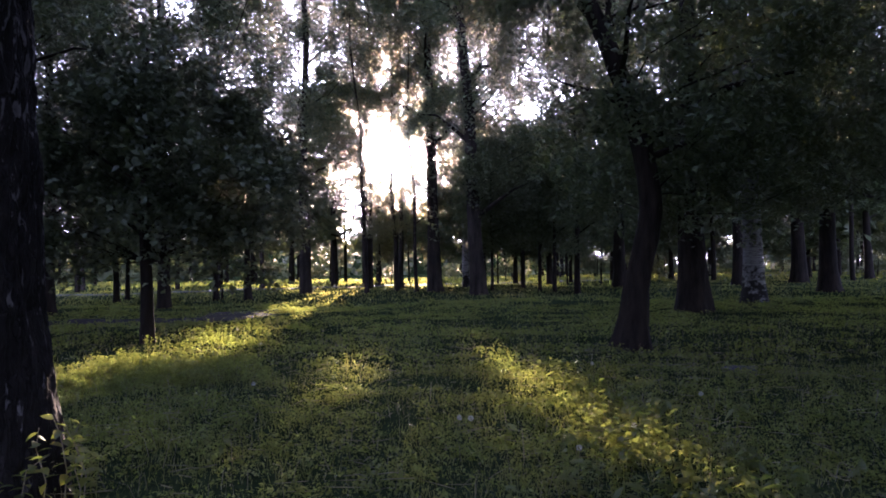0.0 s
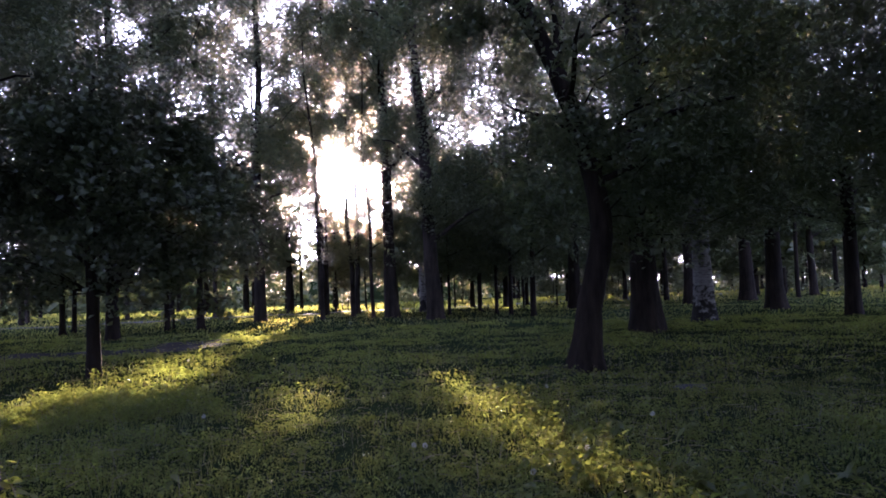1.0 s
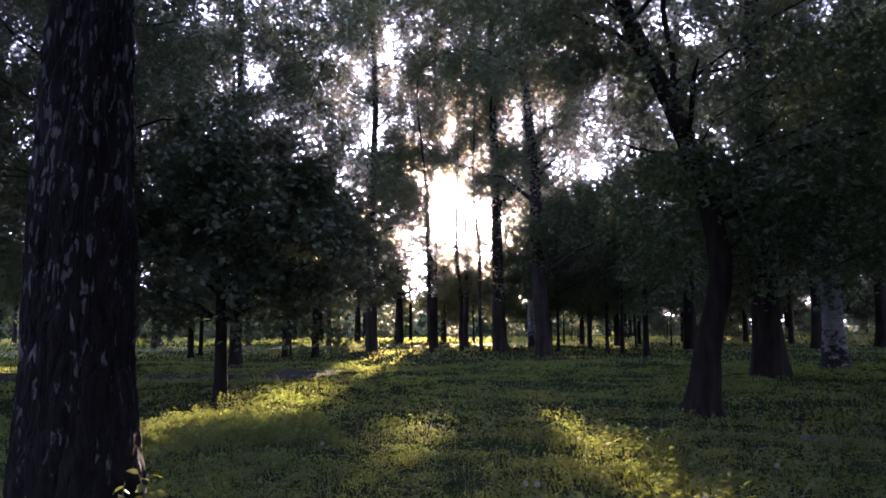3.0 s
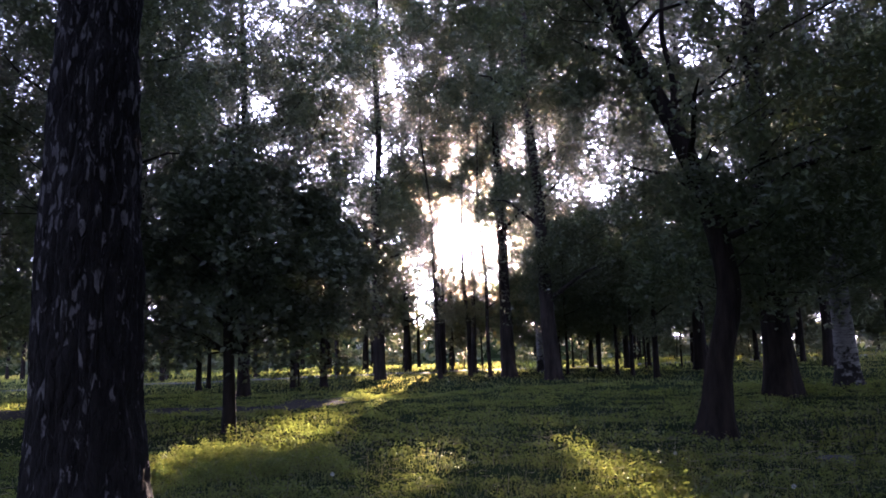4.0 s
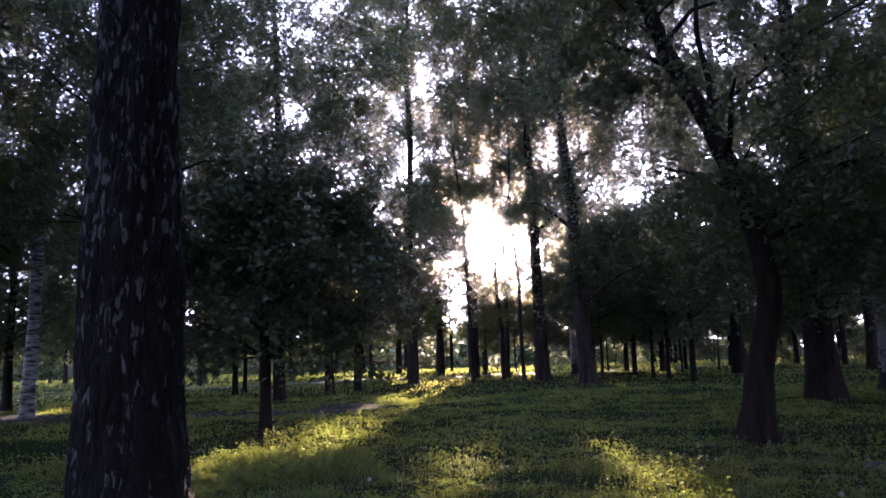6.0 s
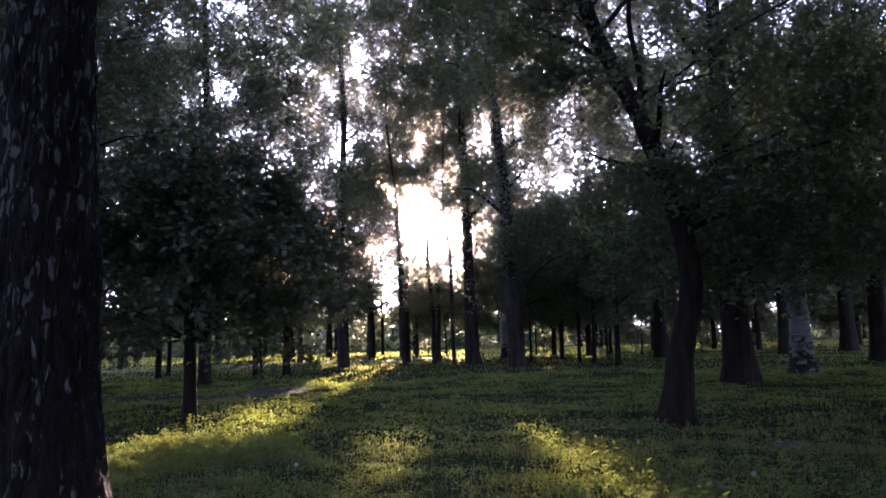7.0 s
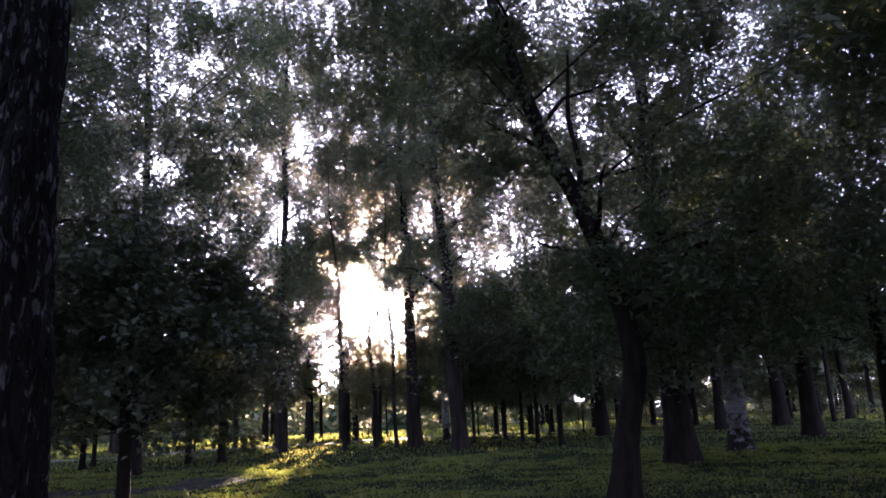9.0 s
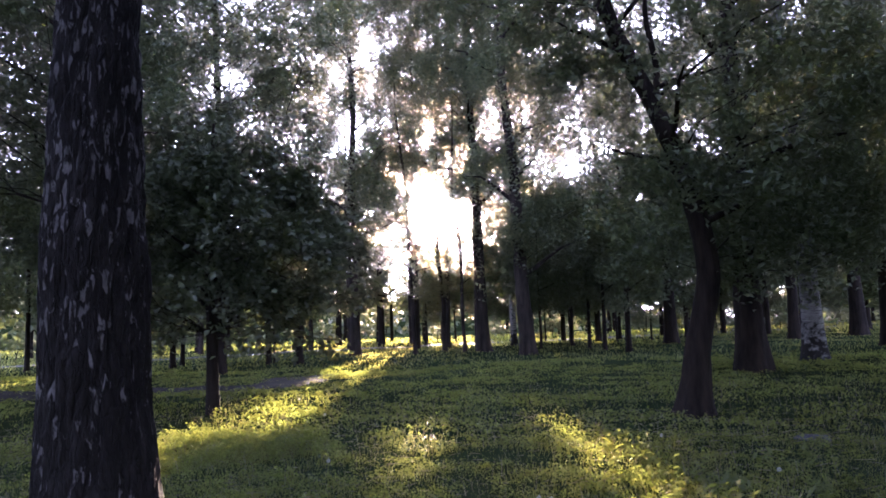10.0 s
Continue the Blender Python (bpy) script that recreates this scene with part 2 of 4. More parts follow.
def link_mesh(name, verts, faces, mat, parent=None, smooth=False, label=""):
    """One mesh object from numpy vertices and faces of equal size."""
    me = bpy.data.meshes.new(name)
    verts, faces = np.asarray(verts, np.float32), np.asarray(faces, np.int32)
    k = faces.shape[1]
    me.vertices.add(len(verts))
    me.vertices.foreach_set("co", verts.ravel())
    me.loops.add(faces.size)
    me.loops.foreach_set("vertex_index", faces.ravel())
    me.polygons.add(len(faces))
    me.polygons.foreach_set("loop_start", np.arange(0, faces.size, k, dtype=np.int32))
    me.polygons.foreach_set("use_smooth", np.full(len(faces), smooth))
    me.update(calc_edges=True)
    me.materials.append(mat)
    ob = new(name, me)
    if parent:
        ob.parent = parent
    if label:
        ob["label"] = label
    return ob


def height(x, y):
    """The gentle swell of the ground."""
    x, y = np.asarray(x, float), np.asarray(y, float)
    swell = 0.05 * np.sin(0.31 * x + 0.4) * np.sin(0.23 * y + 1.0) + 0.025 * np.sin(0.9 * x + 0.5 * y)
    hummocks = 0.032 * np.sin(2.9 * x + 1.1 * y) * np.sin(2.3 * y - 0.9 * x + 0.5) + 0.02 * np.sin(4.7 * x - 1.3 * y + 1) * np.sin(3.6 * y + 0.7 * x)
    return swell + hummocks * (np.abs(x) < 14) * (y > 2) * (y < 30)


def tube(points, radii, sides=10, rough=0.0, seed=0.0, flare=0.0, per_metre=0.0):
    """A bent tapering tube; flare: root buttresses at its foot; rough: bark relief as a share of the radius."""
    points, radii = np.asarray(points, float), np.asarray(radii, float)
    if per_metre:
        s = np.r_[0, np.cumsum(np.linalg.norm(np.diff(points, axis=0), axis=1))]
        n = max(len(points), int(s[-1] * per_metre))
        tt = np.linspace(0, s[-1], n)
        # rounded course through the given points
        fine = np.stack([np.interp(tt, s, c) for c in points.T], 1)
        radii = np.interp(tt, s, radii)
        for _ in range(max(1, n // 12)):
            fine[1:-1] = 0.25 * fine[:-2] + 0.5 * fine[1:-1] + 0.25 * fine[2:]
        points = fine
    tang = np.gradient(points, axis=0)
    tang /= np.linalg.norm(tang, axis=1)[:, None]
    side = np.cross(tang, (0.03, 1.0, 0.05))
    side /= np.linalg.norm(side, axis=1)[:, None]
    other = np.cross(tang, side)
    ang = np.linspace(0, 2 * np.pi, sides, endpoint=False)
    r = radii[:, None] * np.ones(sides)
    if flare:
        z = points[:, 2] - points[0, 2]
        lobes = 1 + 0.35 * np.sin(5 * ang + seed) + 0.25 * np.sin(3 * ang + 2 * seed)
        r = r * (1 + flare * np.exp(-z / (1.6 * radii[0]))[:, None] * lobes)
    if rough:
        for i in range(len(points)):
            for j in range(sides):
                v = (math.cos(ang[j]) * 3.0 + seed, math.sin(ang[j]) * 3.0, points[i, 2] * 1.1 / max(radii[0], 0.1) * 0.35)
                r[i, j] *= 1 + rough * (noise.noise(v) + 0.6 * noise.noise((v[0] * 3, v[1] * 3, v[2] * 2.2)))
    ring = points[:, None] + r[..., None] * (np.cos(ang)[None, :, None] * side[:, None] + np.sin(ang)[None, :, None] * other[:, None])
    n = len(points)
    verts = np.r_[ring.reshape(-1, 3), points[-1:]]
    a = np.arange(n - 1)[:, None] * sides
    j, j2 = np.arange(sides), (np.arange(sides) + 1) % sides
    quads = np.stack([a + j, a + j2, a + sides + j2, a + sides + j], -1).reshape(-1, 4)
    top = (n - 1) * sides
    cap = np.stack([top + j, top + j2, np.full(sides, n * sides), np.full(sides, n * sides)], -1)
    return verts, quads, cap


def tube_part(name, points, radii, mat, parent, sides=10, rough=0.0, seed=0.0, flare=0.0, per_metre=0.0, label=""):
    verts, quads, cap = tube(points, radii, sides, rough, seed, flare, per_metre)
    tri = np.r_[quads[:, [0, 1, 2]], quads[:, [0, 2, 3]], cap[:, :3]]
    return link_mesh(name, verts, tri, mat, parent, True, label)


def leaf_verts(centres, size, up=0.5, thin=0.55, r=rng):
    """Folded kite-shaped leaves at the centres, turned every way, leaning towards flat by up."""
    n = len(centres)
    nor = r.normal(size=(n, 3))
    nor[:, 2] = np.abs(nor[:, 2]) + up
    nor /= np.linalg.norm(nor, axis=1)[:, None]
    along = np.cross(nor, r.normal(size=(n, 3)))
    along /= np.linalg.norm(along, axis=1)[:, None] + 1e-9
    across = np.cross(nor, along)
    s = (size * r.uniform(0.6, 1.35, n))[:, None]
    base, tip = centres - 0.5 * s * along, centres + 0.5 * s * along - 0.1 * s * nor
    left = centres - 0.06 * s * along + 0.5 * thin * s * across + 0.12 * s * nor
    right = centres - 0.06 * s * along - 0.5 * thin * s * across + 0.12 * s * nor
    verts = np.stack([base, right, tip, left], 1).reshape(-1, 3)
    k = np.arange(n)[:, None] * 4
    return verts, np.concatenate([k + (0, 1, 2), k + (0, 2, 3)], 1).reshape(-1, 3)


TAN = math.tan(SUN_EL)
SX, SY = math.sin(SUN_AZ), math.cos(SUN_AZ)
# ground patches to be sunlit, placed to fit the camera's view; leaves on their sun rays are cut away: across-sun range
# and along-sun range, how far off the cut starts, and how much is dappled
LIT_PATCHES = [(-5.6, -4.0, 8.6, 18.4, 0, -2.2), (-4.4, -2.0, 7.6, 19.2, 0, -2.2), (-4.2, -1.9, 19.8, 28.0, 0, -1.75), (-5.1, -1.9, 28.0, 52.0, 0, -1.75), (-1.35, -0.05, 9.0, 12.9, 0, -1.75), (1.6, 2.5, 3.6, 11.2, 0, -1.75),
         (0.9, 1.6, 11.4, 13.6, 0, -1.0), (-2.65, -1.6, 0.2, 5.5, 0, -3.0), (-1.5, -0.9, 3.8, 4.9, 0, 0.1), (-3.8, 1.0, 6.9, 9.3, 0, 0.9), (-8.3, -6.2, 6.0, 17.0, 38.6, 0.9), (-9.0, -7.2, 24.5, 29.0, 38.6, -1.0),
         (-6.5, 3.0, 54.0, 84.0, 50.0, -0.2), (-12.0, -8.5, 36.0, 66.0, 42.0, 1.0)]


def sun_cut(p):
    """Leaves to cut away: on the sun rays of the chosen lit patches, and in a cone from the camera to the low sun."""
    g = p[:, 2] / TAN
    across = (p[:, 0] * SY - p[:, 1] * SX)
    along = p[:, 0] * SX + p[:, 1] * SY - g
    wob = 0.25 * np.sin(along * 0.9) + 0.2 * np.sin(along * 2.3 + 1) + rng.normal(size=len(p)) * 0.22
    # sine pattern that keeps some leaves inside the cuts, to dapple the light
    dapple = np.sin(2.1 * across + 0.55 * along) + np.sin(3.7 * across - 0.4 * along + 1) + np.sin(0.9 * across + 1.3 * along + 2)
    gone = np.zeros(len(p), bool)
    for a0, a1, b0, b1, far_off, shade in LIT_PATCHES:
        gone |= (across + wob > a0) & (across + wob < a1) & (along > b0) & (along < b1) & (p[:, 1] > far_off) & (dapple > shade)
    # cone from the camera's position, thinned so that the sun shows through
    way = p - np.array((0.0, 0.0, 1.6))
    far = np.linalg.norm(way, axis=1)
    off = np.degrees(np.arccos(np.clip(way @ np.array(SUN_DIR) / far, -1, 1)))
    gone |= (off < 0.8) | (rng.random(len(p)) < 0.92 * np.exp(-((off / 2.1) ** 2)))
    return gone


def clusters(blobs, cover, size, thin, per_cluster, r=rng, shell=0.45, gap=-0.12, shift=(0, 0, 0), rise=0.0):
    """Cluster centres along boughs within ellipsoids (x, y, z, rx, ry, rz), towards the outside, with noisy gaps.
    cover: how many leaves lie behind one another on average. Also the ends of the boughs."""
    out, ends = [], []
    for x, y, z, a, b, c in blobs:
        n = int(cover * math.pi * max(a, b) * c / (0.5 * thin * size**2) / per_cluster * 1.1)
        nb = max(6, n // 6)
        v = r.normal(size=(nb, 3))
        v /= np.linalg.norm(v, axis=1)[:, None]
        bough = np.array((x, y, z)) + v * (r.random(nb) ** shell)[:, None] * (a, b, c)
        reach = (0.2 * a + 0.2, 0.2 * b + 0.2, 0.1 * c + 0.18)
        out.append(bough[r.integers(0, nb, n)] + r.normal(size=(n, 3)) * reach)
        ends.append(bough)
    p, e = np.concatenate(out), np.concatenate(ends)

    # gaps of about nine leaves' breadth
    f = max(0.14, 0.11 / size)

    def open_here(q):
        w = Vector(q) + Vector(shift)
        return noise.noise(w * f) + 0.5 * noise.noise(w * 2.8 * f) > gap + rise * (min(q[2], 14.0 if rise > 0 else 99.0) - 6.0) - 3.5 * max(0.0, rise) * max(0.0, q[2] - 13.0) + 2.2 * min(0.0, rise) * max(0.0, q[2] - 16.5)

    return p[[open_here(q) for q in p]], e[[open_here(q) for q in e]]


def twigs_part(parent, ends, trunk_at, low, thick, mat, r):
    """Thin branches from the trunk out to the boughs, joined into one part."""
    vs, fs, n = [], [], 0
    for e in ends:
        s = trunk_at(max(low, e[2] - 0.55 * math.hypot(e[0], e[1]) - 0.3))
        d = np.linalg.norm(e - s)
        bend = r.normal(size=3) * 0.07 * d
        pts = [s, s + 0.4 * (e - s) + (0, 0, 0.06 * d) + bend, s + 0.75 * (e - s) + (0, 0, 0.05 * d) - 0.5 * bend, e + (e - s) / d * 0.3]
        t = thick * (0.6 + 0.12 * d)
        v, q, cap = tube(pts, [t, 0.7 * t, 0.45 * t, 0.15 * t], 4)
        f = np.r_[q[:, [0, 1, 2]], q[:, [0, 2, 3]]] + n
        vs.append(v), fs.append(f)
        n += len(v)
    if vs:
        tagged(link_mesh("branchwork", np.concatenate(vs), np.concatenate(fs), mat, parent, True), kind="stuff")


def crown_part(parent, centres, per_cluster, spread, size, mat, up=0.5, thin=0.55, floor=1.0, name="crown", label=""):
    """A crown of single leaves in clusters; centres are in the parent's own space."""
    n = len(centres)
    p = np.repeat(centres, per_cluster, axis=0) + rng.normal(size=(n * per_cluster, 3)) * spread
    at = np.array(parent.location)
    w = p + at
    p = p[(p[:, 2] > floor) & ~sun_cut(w)]
    if not len(p):
        return None
    verts, tris = leaf_verts(p, size, up, thin)
    return link_mesh(name, verts, tris, mat, parent, False, label)


def thing(name, x, y, label, category, group="", z=None):
    ob = new(name)
    ob.empty_display_size = 0.3
    ob.location = (x, y, float(height(x, y)) if z is None else z)
    return tagged(ob, label, category, group)


def branch_parts(ob, trunk_at, count, z0, z1, reach, rise, radius, mat, sides=6, seed=1):
    """Limbs that leave the trunk between z0 and z1 and rise outwards; returns their outer ends."""
    r = np.random.default_rng(seed)
    ends = []
    for k in range(count):
        z = z0 + (z1 - z0) * (k + r.uniform(0.1, 0.9)) / count
        a = k * 2.4 + r.uniform(-0.5, 0.5)
        s = trunk_at(z)
        d = reach * (1.0 - 0.5 * k / count) * r.uniform(0.7, 1.15)
        e = s + (math.cos(a) * d, math.sin(a) * d, rise * d * r.uniform(0.5, 1.3))
        m1 = s + 0.35 * (e - s) + (0, 0, 0.08 * d) + r.normal(size=3) * 0.05 * d
        m2 = s + 0.7 * (e - s) + (0, 0, 0.06 * d) + r.normal(size=3) * 0.06 * d
        q = radius * (1 - 0.5 * k / count)
        tube_part("limb", [s, m1, m2, e], [q, q * 0.75, q * 0.5, q * 0.2], mat, ob, sides)
        ends.append(e)
    return ends


def tree(name, x, y, dia, tall, blobs, leaf, bark, label, lean=(0, 0), cover=2.5, per_cluster=30, spread=(0.5, 0.5, 0.35), size=0.16,
         limbs=7, sides=12, rough=0.0, flare=0.5, group="park trees", up=0.4, thin=0.55, per_metre=0, course=None, seed=1, gap=-0.12, rise=0.0, twigs=60, category="tree"):
    """A tree at (x, y): tapered trunk, limbs and a crown of leaves in the given ellipsoids (in the tree's own space)."""
    size *= 1.12
    ob = thing(name, x, y, label, category, group)
    r = np.random.default_rng(seed)
    if course is None:
        zs = np.array([-0.25, 0.3, 1.2, 3, 6, 10, 15, 20, 25])
        zs = np.r_[zs[zs < tall - 1], tall]
        wobble = r.normal(size=(len(zs), 2)) * 0.012 * zs[:, None]
        course = [(lean[0] * z + w[0], lean[1] * z + w[1], z) for z, w in zip(zs, wobble)]
    course = np.array(course, float)
    radii = 0.5 * dia * np.clip(1.0 - 0.8 * np.clip(course[:, 2] / tall, 0, 1) ** 0.9, 0.06, 1.0)
    trunk = tube_part("trunk", course, radii, bark, ob, sides, rough, seed * 1.7, flare, per_metre)

    def at(z):
        return np.array([np.interp(z, course[:, 2], course[:, k]) for k in (0, 1)] + [z])

    low = min(b[2] - b[5] for b in blobs) + 0.4
    high = max(b[2] + 0.5 * b[5] for b in blobs)
    reach = max(max(b[3], b[4]) for b in blobs) * 0.85
    ends = branch_parts(trunk, at, limbs, max(1.6, low), min(high, tall * 0.9), reach, 0.45, dia * 0.16, bark, 5 if dia < 0.5 else 6, seed)
    c, boughs = clusters(blobs, cover, size, thin, per_cluster, r, gap=gap, shift=(x * 0.7, y * 0.7, seed), rise=rise)
    twigs_part(ob, boughs[:: max(1, len(boughs) // twigs)], at, max(1.4, low), min(0.022, dia * 0.05), bark, r)
    # leaves along the limbs too
    extra = np.concatenate([np.array(e) + r.normal(size=(8, 3)) * 0.5 for e in ends])
    crown_part(ob, np.r_[c, extra], per_cluster, spread, size, leaf, up, thin)
    return ob


def clear_of_beams(x, y):
    """Moves a far trunk sideways out of the way of the sunbeams."""
    u = x * SY - y * SX
    for lo, hi in ((-5.3, -1.7), (0.5, 2.7)):
        if lo < u < hi:
            return x + (hi - u if u > (lo + hi) / 2 else lo - u), y
    return x, y


# ---- ground ----
def ground_sheet():
    g = np.r_[-900, -500, -250, -140, np.arange(-90, -30, 6.0), np.arange(-30, -10, 1.5), np.arange(-10, 10, 0.3), np.arange(10, 30, 1.0), np.arange(30, 91, 6.0), 140, 250, 500, 900]
    h = np.r_[-900, -400, -150, -60, np.arange(-30, 2, 3.0), np.arange(2, 24, 0.3), np.arange(24, 60, 1.2), np.arange(60, 120, 6.0), 150, 250, 500, 900]
    X, Y = np.meshgrid(g, h)
    Z = height(X, Y) * (np.hypot(X, Y) < 140)
    nx = len(g)
    i = (np.arange(len(h) - 1)[:, None] * nx + np.arange(nx - 1)).ravel()
    ob = link_mesh("ground", np.stack([X, Y, Z], -1).reshape(-1, 3), np.stack([i, i + 1, i + 1 + nx, i + nx], -1), ground_mat, None, True)
    tagged(ob, "uneven shaded park turf with sparse grass", "ground", kind="structure")


def strip(name, line, width, mat, label, category, lift=0.05):
    """A trodden or paved strip laid along a line on the ground, with a ragged edge."""
    line = np.array(line, float)
    s = np.r_[0, np.cumsum(np.linalg.norm(np.diff(line, axis=0), axis=1))]
    t = np.linspace(0, s[-1], max(8, int(s[-1] / 0.35)))
    p = np.stack([np.interp(t, s, line[:, k]) for k in (0, 1)], 1)
    for _ in range(6):
        p[1:-1] = 0.25 * p[:-2] + 0.5 * p[1:-1] + 0.25 * p[2:]
    d = np.gradient(p, axis=0)
    d /= np.linalg.norm(d, axis=1)[:, None]
    nrm = np.stack([-d[:, 1], d[:, 0]], 1)
    r = np.random.default_rng(3)
    offs = np.linspace(-0.5, 0.5, 7)
    rows = []
    for k, o in enumerate(offs):
        wob = 0.12 * width * np.sin(t * 0.9 + k) * abs(o) * 2 + r.normal(size=len(t)) * 0.03 * (abs(o) > 0.4)
        q = p + nrm * (o * width + wob)[:, None]
        rows.append(np.c_[q, height(q[:, 0], q[:, 1]) + lift - (lift + 0.02 if abs(o) > 0.45 else 0.0)])
    v = np.stack(rows, 1).reshape(-1, 3)
    i = (np.arange(len(t) - 1)[:, None] * 7 + np.arange(6)).ravel()
    ob = link_mesh(name, v, np.stack([i, i + 7, i + 8, i + 1], -1), mat, None, True)
    return tagged(ob, label, category, kind="structure")


ground_sheet()
strip("path_1", [(-26, 23.6), (-18, 22.2), (-13, 21.5), (-9.7, 21.2), (-7.7, 21.9), (-6.9, 24.0), (-7.0, 26.5)], 2.9, soil_mat, "bare trodden earth footpath through the turf", "path")
strip("path_2", [(-60, 30), (-30, 44), (-19, 52), (-12.5, 58), (-4, 63), (8, 67), (14, 70), (36, 83), (65, 108)], 1.8, asphalt_mat, "pale paved park walk beyond the trees", "path")

# ---- near and middle trees ----
def big_old_trunk():
    """The thick furrowed trunk close by, with its crown high above."""
    ob = thing("old_poplar", -3.02, 5.0, "thick old tree with dark furrowed bark and pale flecks", "tree", "park trees")
    course = [(0.06, 0, -0.3), (0.05, 0, 0.2), (0.0, 0, 1.0), (-0.02, 0, 2.5), (-0.03, 0, 4.0), (0.0, 0.1, 7.0), (0.15, 0.2, 11.0), (0.3, 0.3, 16.0)]
    radii = [0.4, 0.39, 0.37, 0.33, 0.295, 0.255, 0.18, 0.05]
    verts, quads, cap = tube(course, radii, 140, 0.0, 2.0, 0.28, 18)
    # bark plates: vertical ridges broken by cross cracks
    axis = np.array(course)
    cx = np.stack([np.interp(verts[:, 2], axis[:, 2], axis[:, k]) for k in (0, 1)], 1)
    off = verts[:, :2] - cx
    a = np.arctan2(off[:, 1], off[:, 0])
    push = np.empty(len(verts))
    for i, (x, y, z) in enumerate(verts):
        u, v = math.cos(a[i]), math.sin(a[i])
        w = 0.5 * noise.noise((u * 1.6, v * 1.6, z * 0.8))
        f1 = abs(noise.noise((u * 4.2 + w, v * 4.2 + w, z * 1.5 + 3)))
        f2 = abs(noise.noise((u * 8.5 - w, v * 8.5, z * 4.0)))
        push[i] = 0.03 * min(1.0, f1 * 4.5) + 0.016 * min(1.0, f2 * 4.0) + 0.014 * noise.noise((u * 16, v * 16, z * 9)) + 0.035 * noise.noise((u * 1.8, v * 1.8, z * 1.1)) - 0.03
    n = np.linalg.norm(off, axis=1)[:, None] + 1e-6
    verts[:, :2] += off / n * (push * np.clip(n[:, 0] / 0.2, 0, 1))[:, None]
    tri = np.r_[quads[:, [0, 1, 2]], quads[:, [0, 2, 3]], cap[:, :3]]
    trunk = link_mesh("trunk", verts, tri, bark_old, ob, True)

    def at(z):
        return np.array([np.interp(z, axis[:, 2], axis[:, k]) for k in (0, 1)] + [z])

    branch_parts(trunk, at, 7, 8.0, 14.0, 4.0, 0.5, 0.11, bark_dark, 7, 4)
    crown_part(ob, clusters([(0, 0, 12.5, 4.6, 4.6, 4.5)], 2.4, 0.2, 0.55, 24)[0], 24, (0.6, 0.6, 0.4), 0.2, leaf_green)


big_old_trunk()

# the round dense maple
tree("maple", -5.95, 14.75, 0.29, 6.2, [(0.3, 0, 3.8, 2.3, 2.1, 1.7), (0.2, 0.2, 5.1, 1.4, 1.4, 1.1), (-1.3, 0.3, 3.2, 1.3, 1.4, 1.2), (1.6, 0, 2.9, 1.1, 1.2, 0.8), (1.3, 0.4, 4.8, 0.9, 1.0, 1.1), (-1.0, 0, 5.0, 0.9, 0.9, 0.9), (0.9, -0.6, 2.2, 1.1, 0.8, 0.45), (-0.9, -0.4, 2.1, 0.8, 0.8, 0.45), (2.2, 0.2, 3.9, 0.7, 0.8, 0.9), (-0.5, 0.3, 6.3, 1.0, 1.0, 1.0), (-2.2, 0.2, 4.3, 0.8, 0.9, 0.9), (2.4, 0.1, 2.3, 0.7, 0.7, 0.45), (-1.9, 0, 2.3, 0.8, 0.8, 0.5), (1.9, -0.3, 1.7, 0.7, 0.6, 0.35), (2.5, 0.2, 1.55, 0.45, 0.5, 0.3), (-1.5, -0.2, 1.7, 0.6, 0.6, 0.3)], leaf_maple, bark_dark,
     "young maple with a dense low dark green crown", cover=3.6, gap=-0.3, per_cluster=44, spread=(0.19, 0.19, 0.14), size=0.12, limbs=12, sides=20, rough=0.06, flare=0.25, per_metre=6, seed=3, thin=0.8)

# the leaning tree with its forked, bending trunk
lean_course = [(-0.1, 0, -0.3), (-0.08, 0, 0.15), (0.06, 0, 1.3), (0.36, 0, 2.5), (0.24, 0.05, 3.6), (-0.05, 0.1, 4.7), (-0.38, 0.15, 5.7), (-0.75, 0.2, 6.6), (-1.1, 0.2, 7.4), (-1.4, 0.2, 8.4), (-1.9, 0.3, 10.5)]
leaning = tree("willow", 3.54, 13.45, 0.48, 16.0, [(2.3, 0.3, 4.6, 2.6, 2.4, 2.2), (3.9, 1.2, 6.2, 2.4, 2.2, 2.4), (0.7, 0.6, 8.6, 2.6, 2.2, 1.6), (-2.2, 0.6, 10.4, 3.0, 2.4, 1.7), (-5.2, 1.0, 11.0, 2.4, 2.2, 1.3), (3.6, 0.8, 9.6, 2.6, 2.2, 1.8), (0.9, 0.4, 3.6, 1.5, 1.6, 1.1), (0.3, -0.7, 3.9, 1.2, 0.8, 0.7), (0.1, 0.5, 9.9, 1.9, 1.5, 1.5), (1.5, 0.6, 11.0, 1.8, 1.5, 1.3), (-1.3, 0.3, 5.7, 1.5, 1.3, 1.1), (-2.6, 0.6, 7.9, 1.9, 1.6, 1.3), (-1.9, 0.5, 6.6, 1.2, 1.1, 0.9), (-3.8, 0.8, 9.4, 2.4, 2.0, 1.0), (2.8, 0.6, 10.0, 2.2, 1.8, 1.0), (-1.5, -0.9, 8.3, 1.3, 0.7, 1.0)], leaf_green, bark_dark,
     "leaning tree with a bent dark trunk and drooping boughs", cover=3.2, gap=0.08, rise=0.01, per_cluster=44, spread=(0.21, 0.21, 0.16), size=0.135, limbs=10, sides=22, rough=0.12, flare=1.5, per_metre=8, course=lean_course, seed=5, twigs=16)
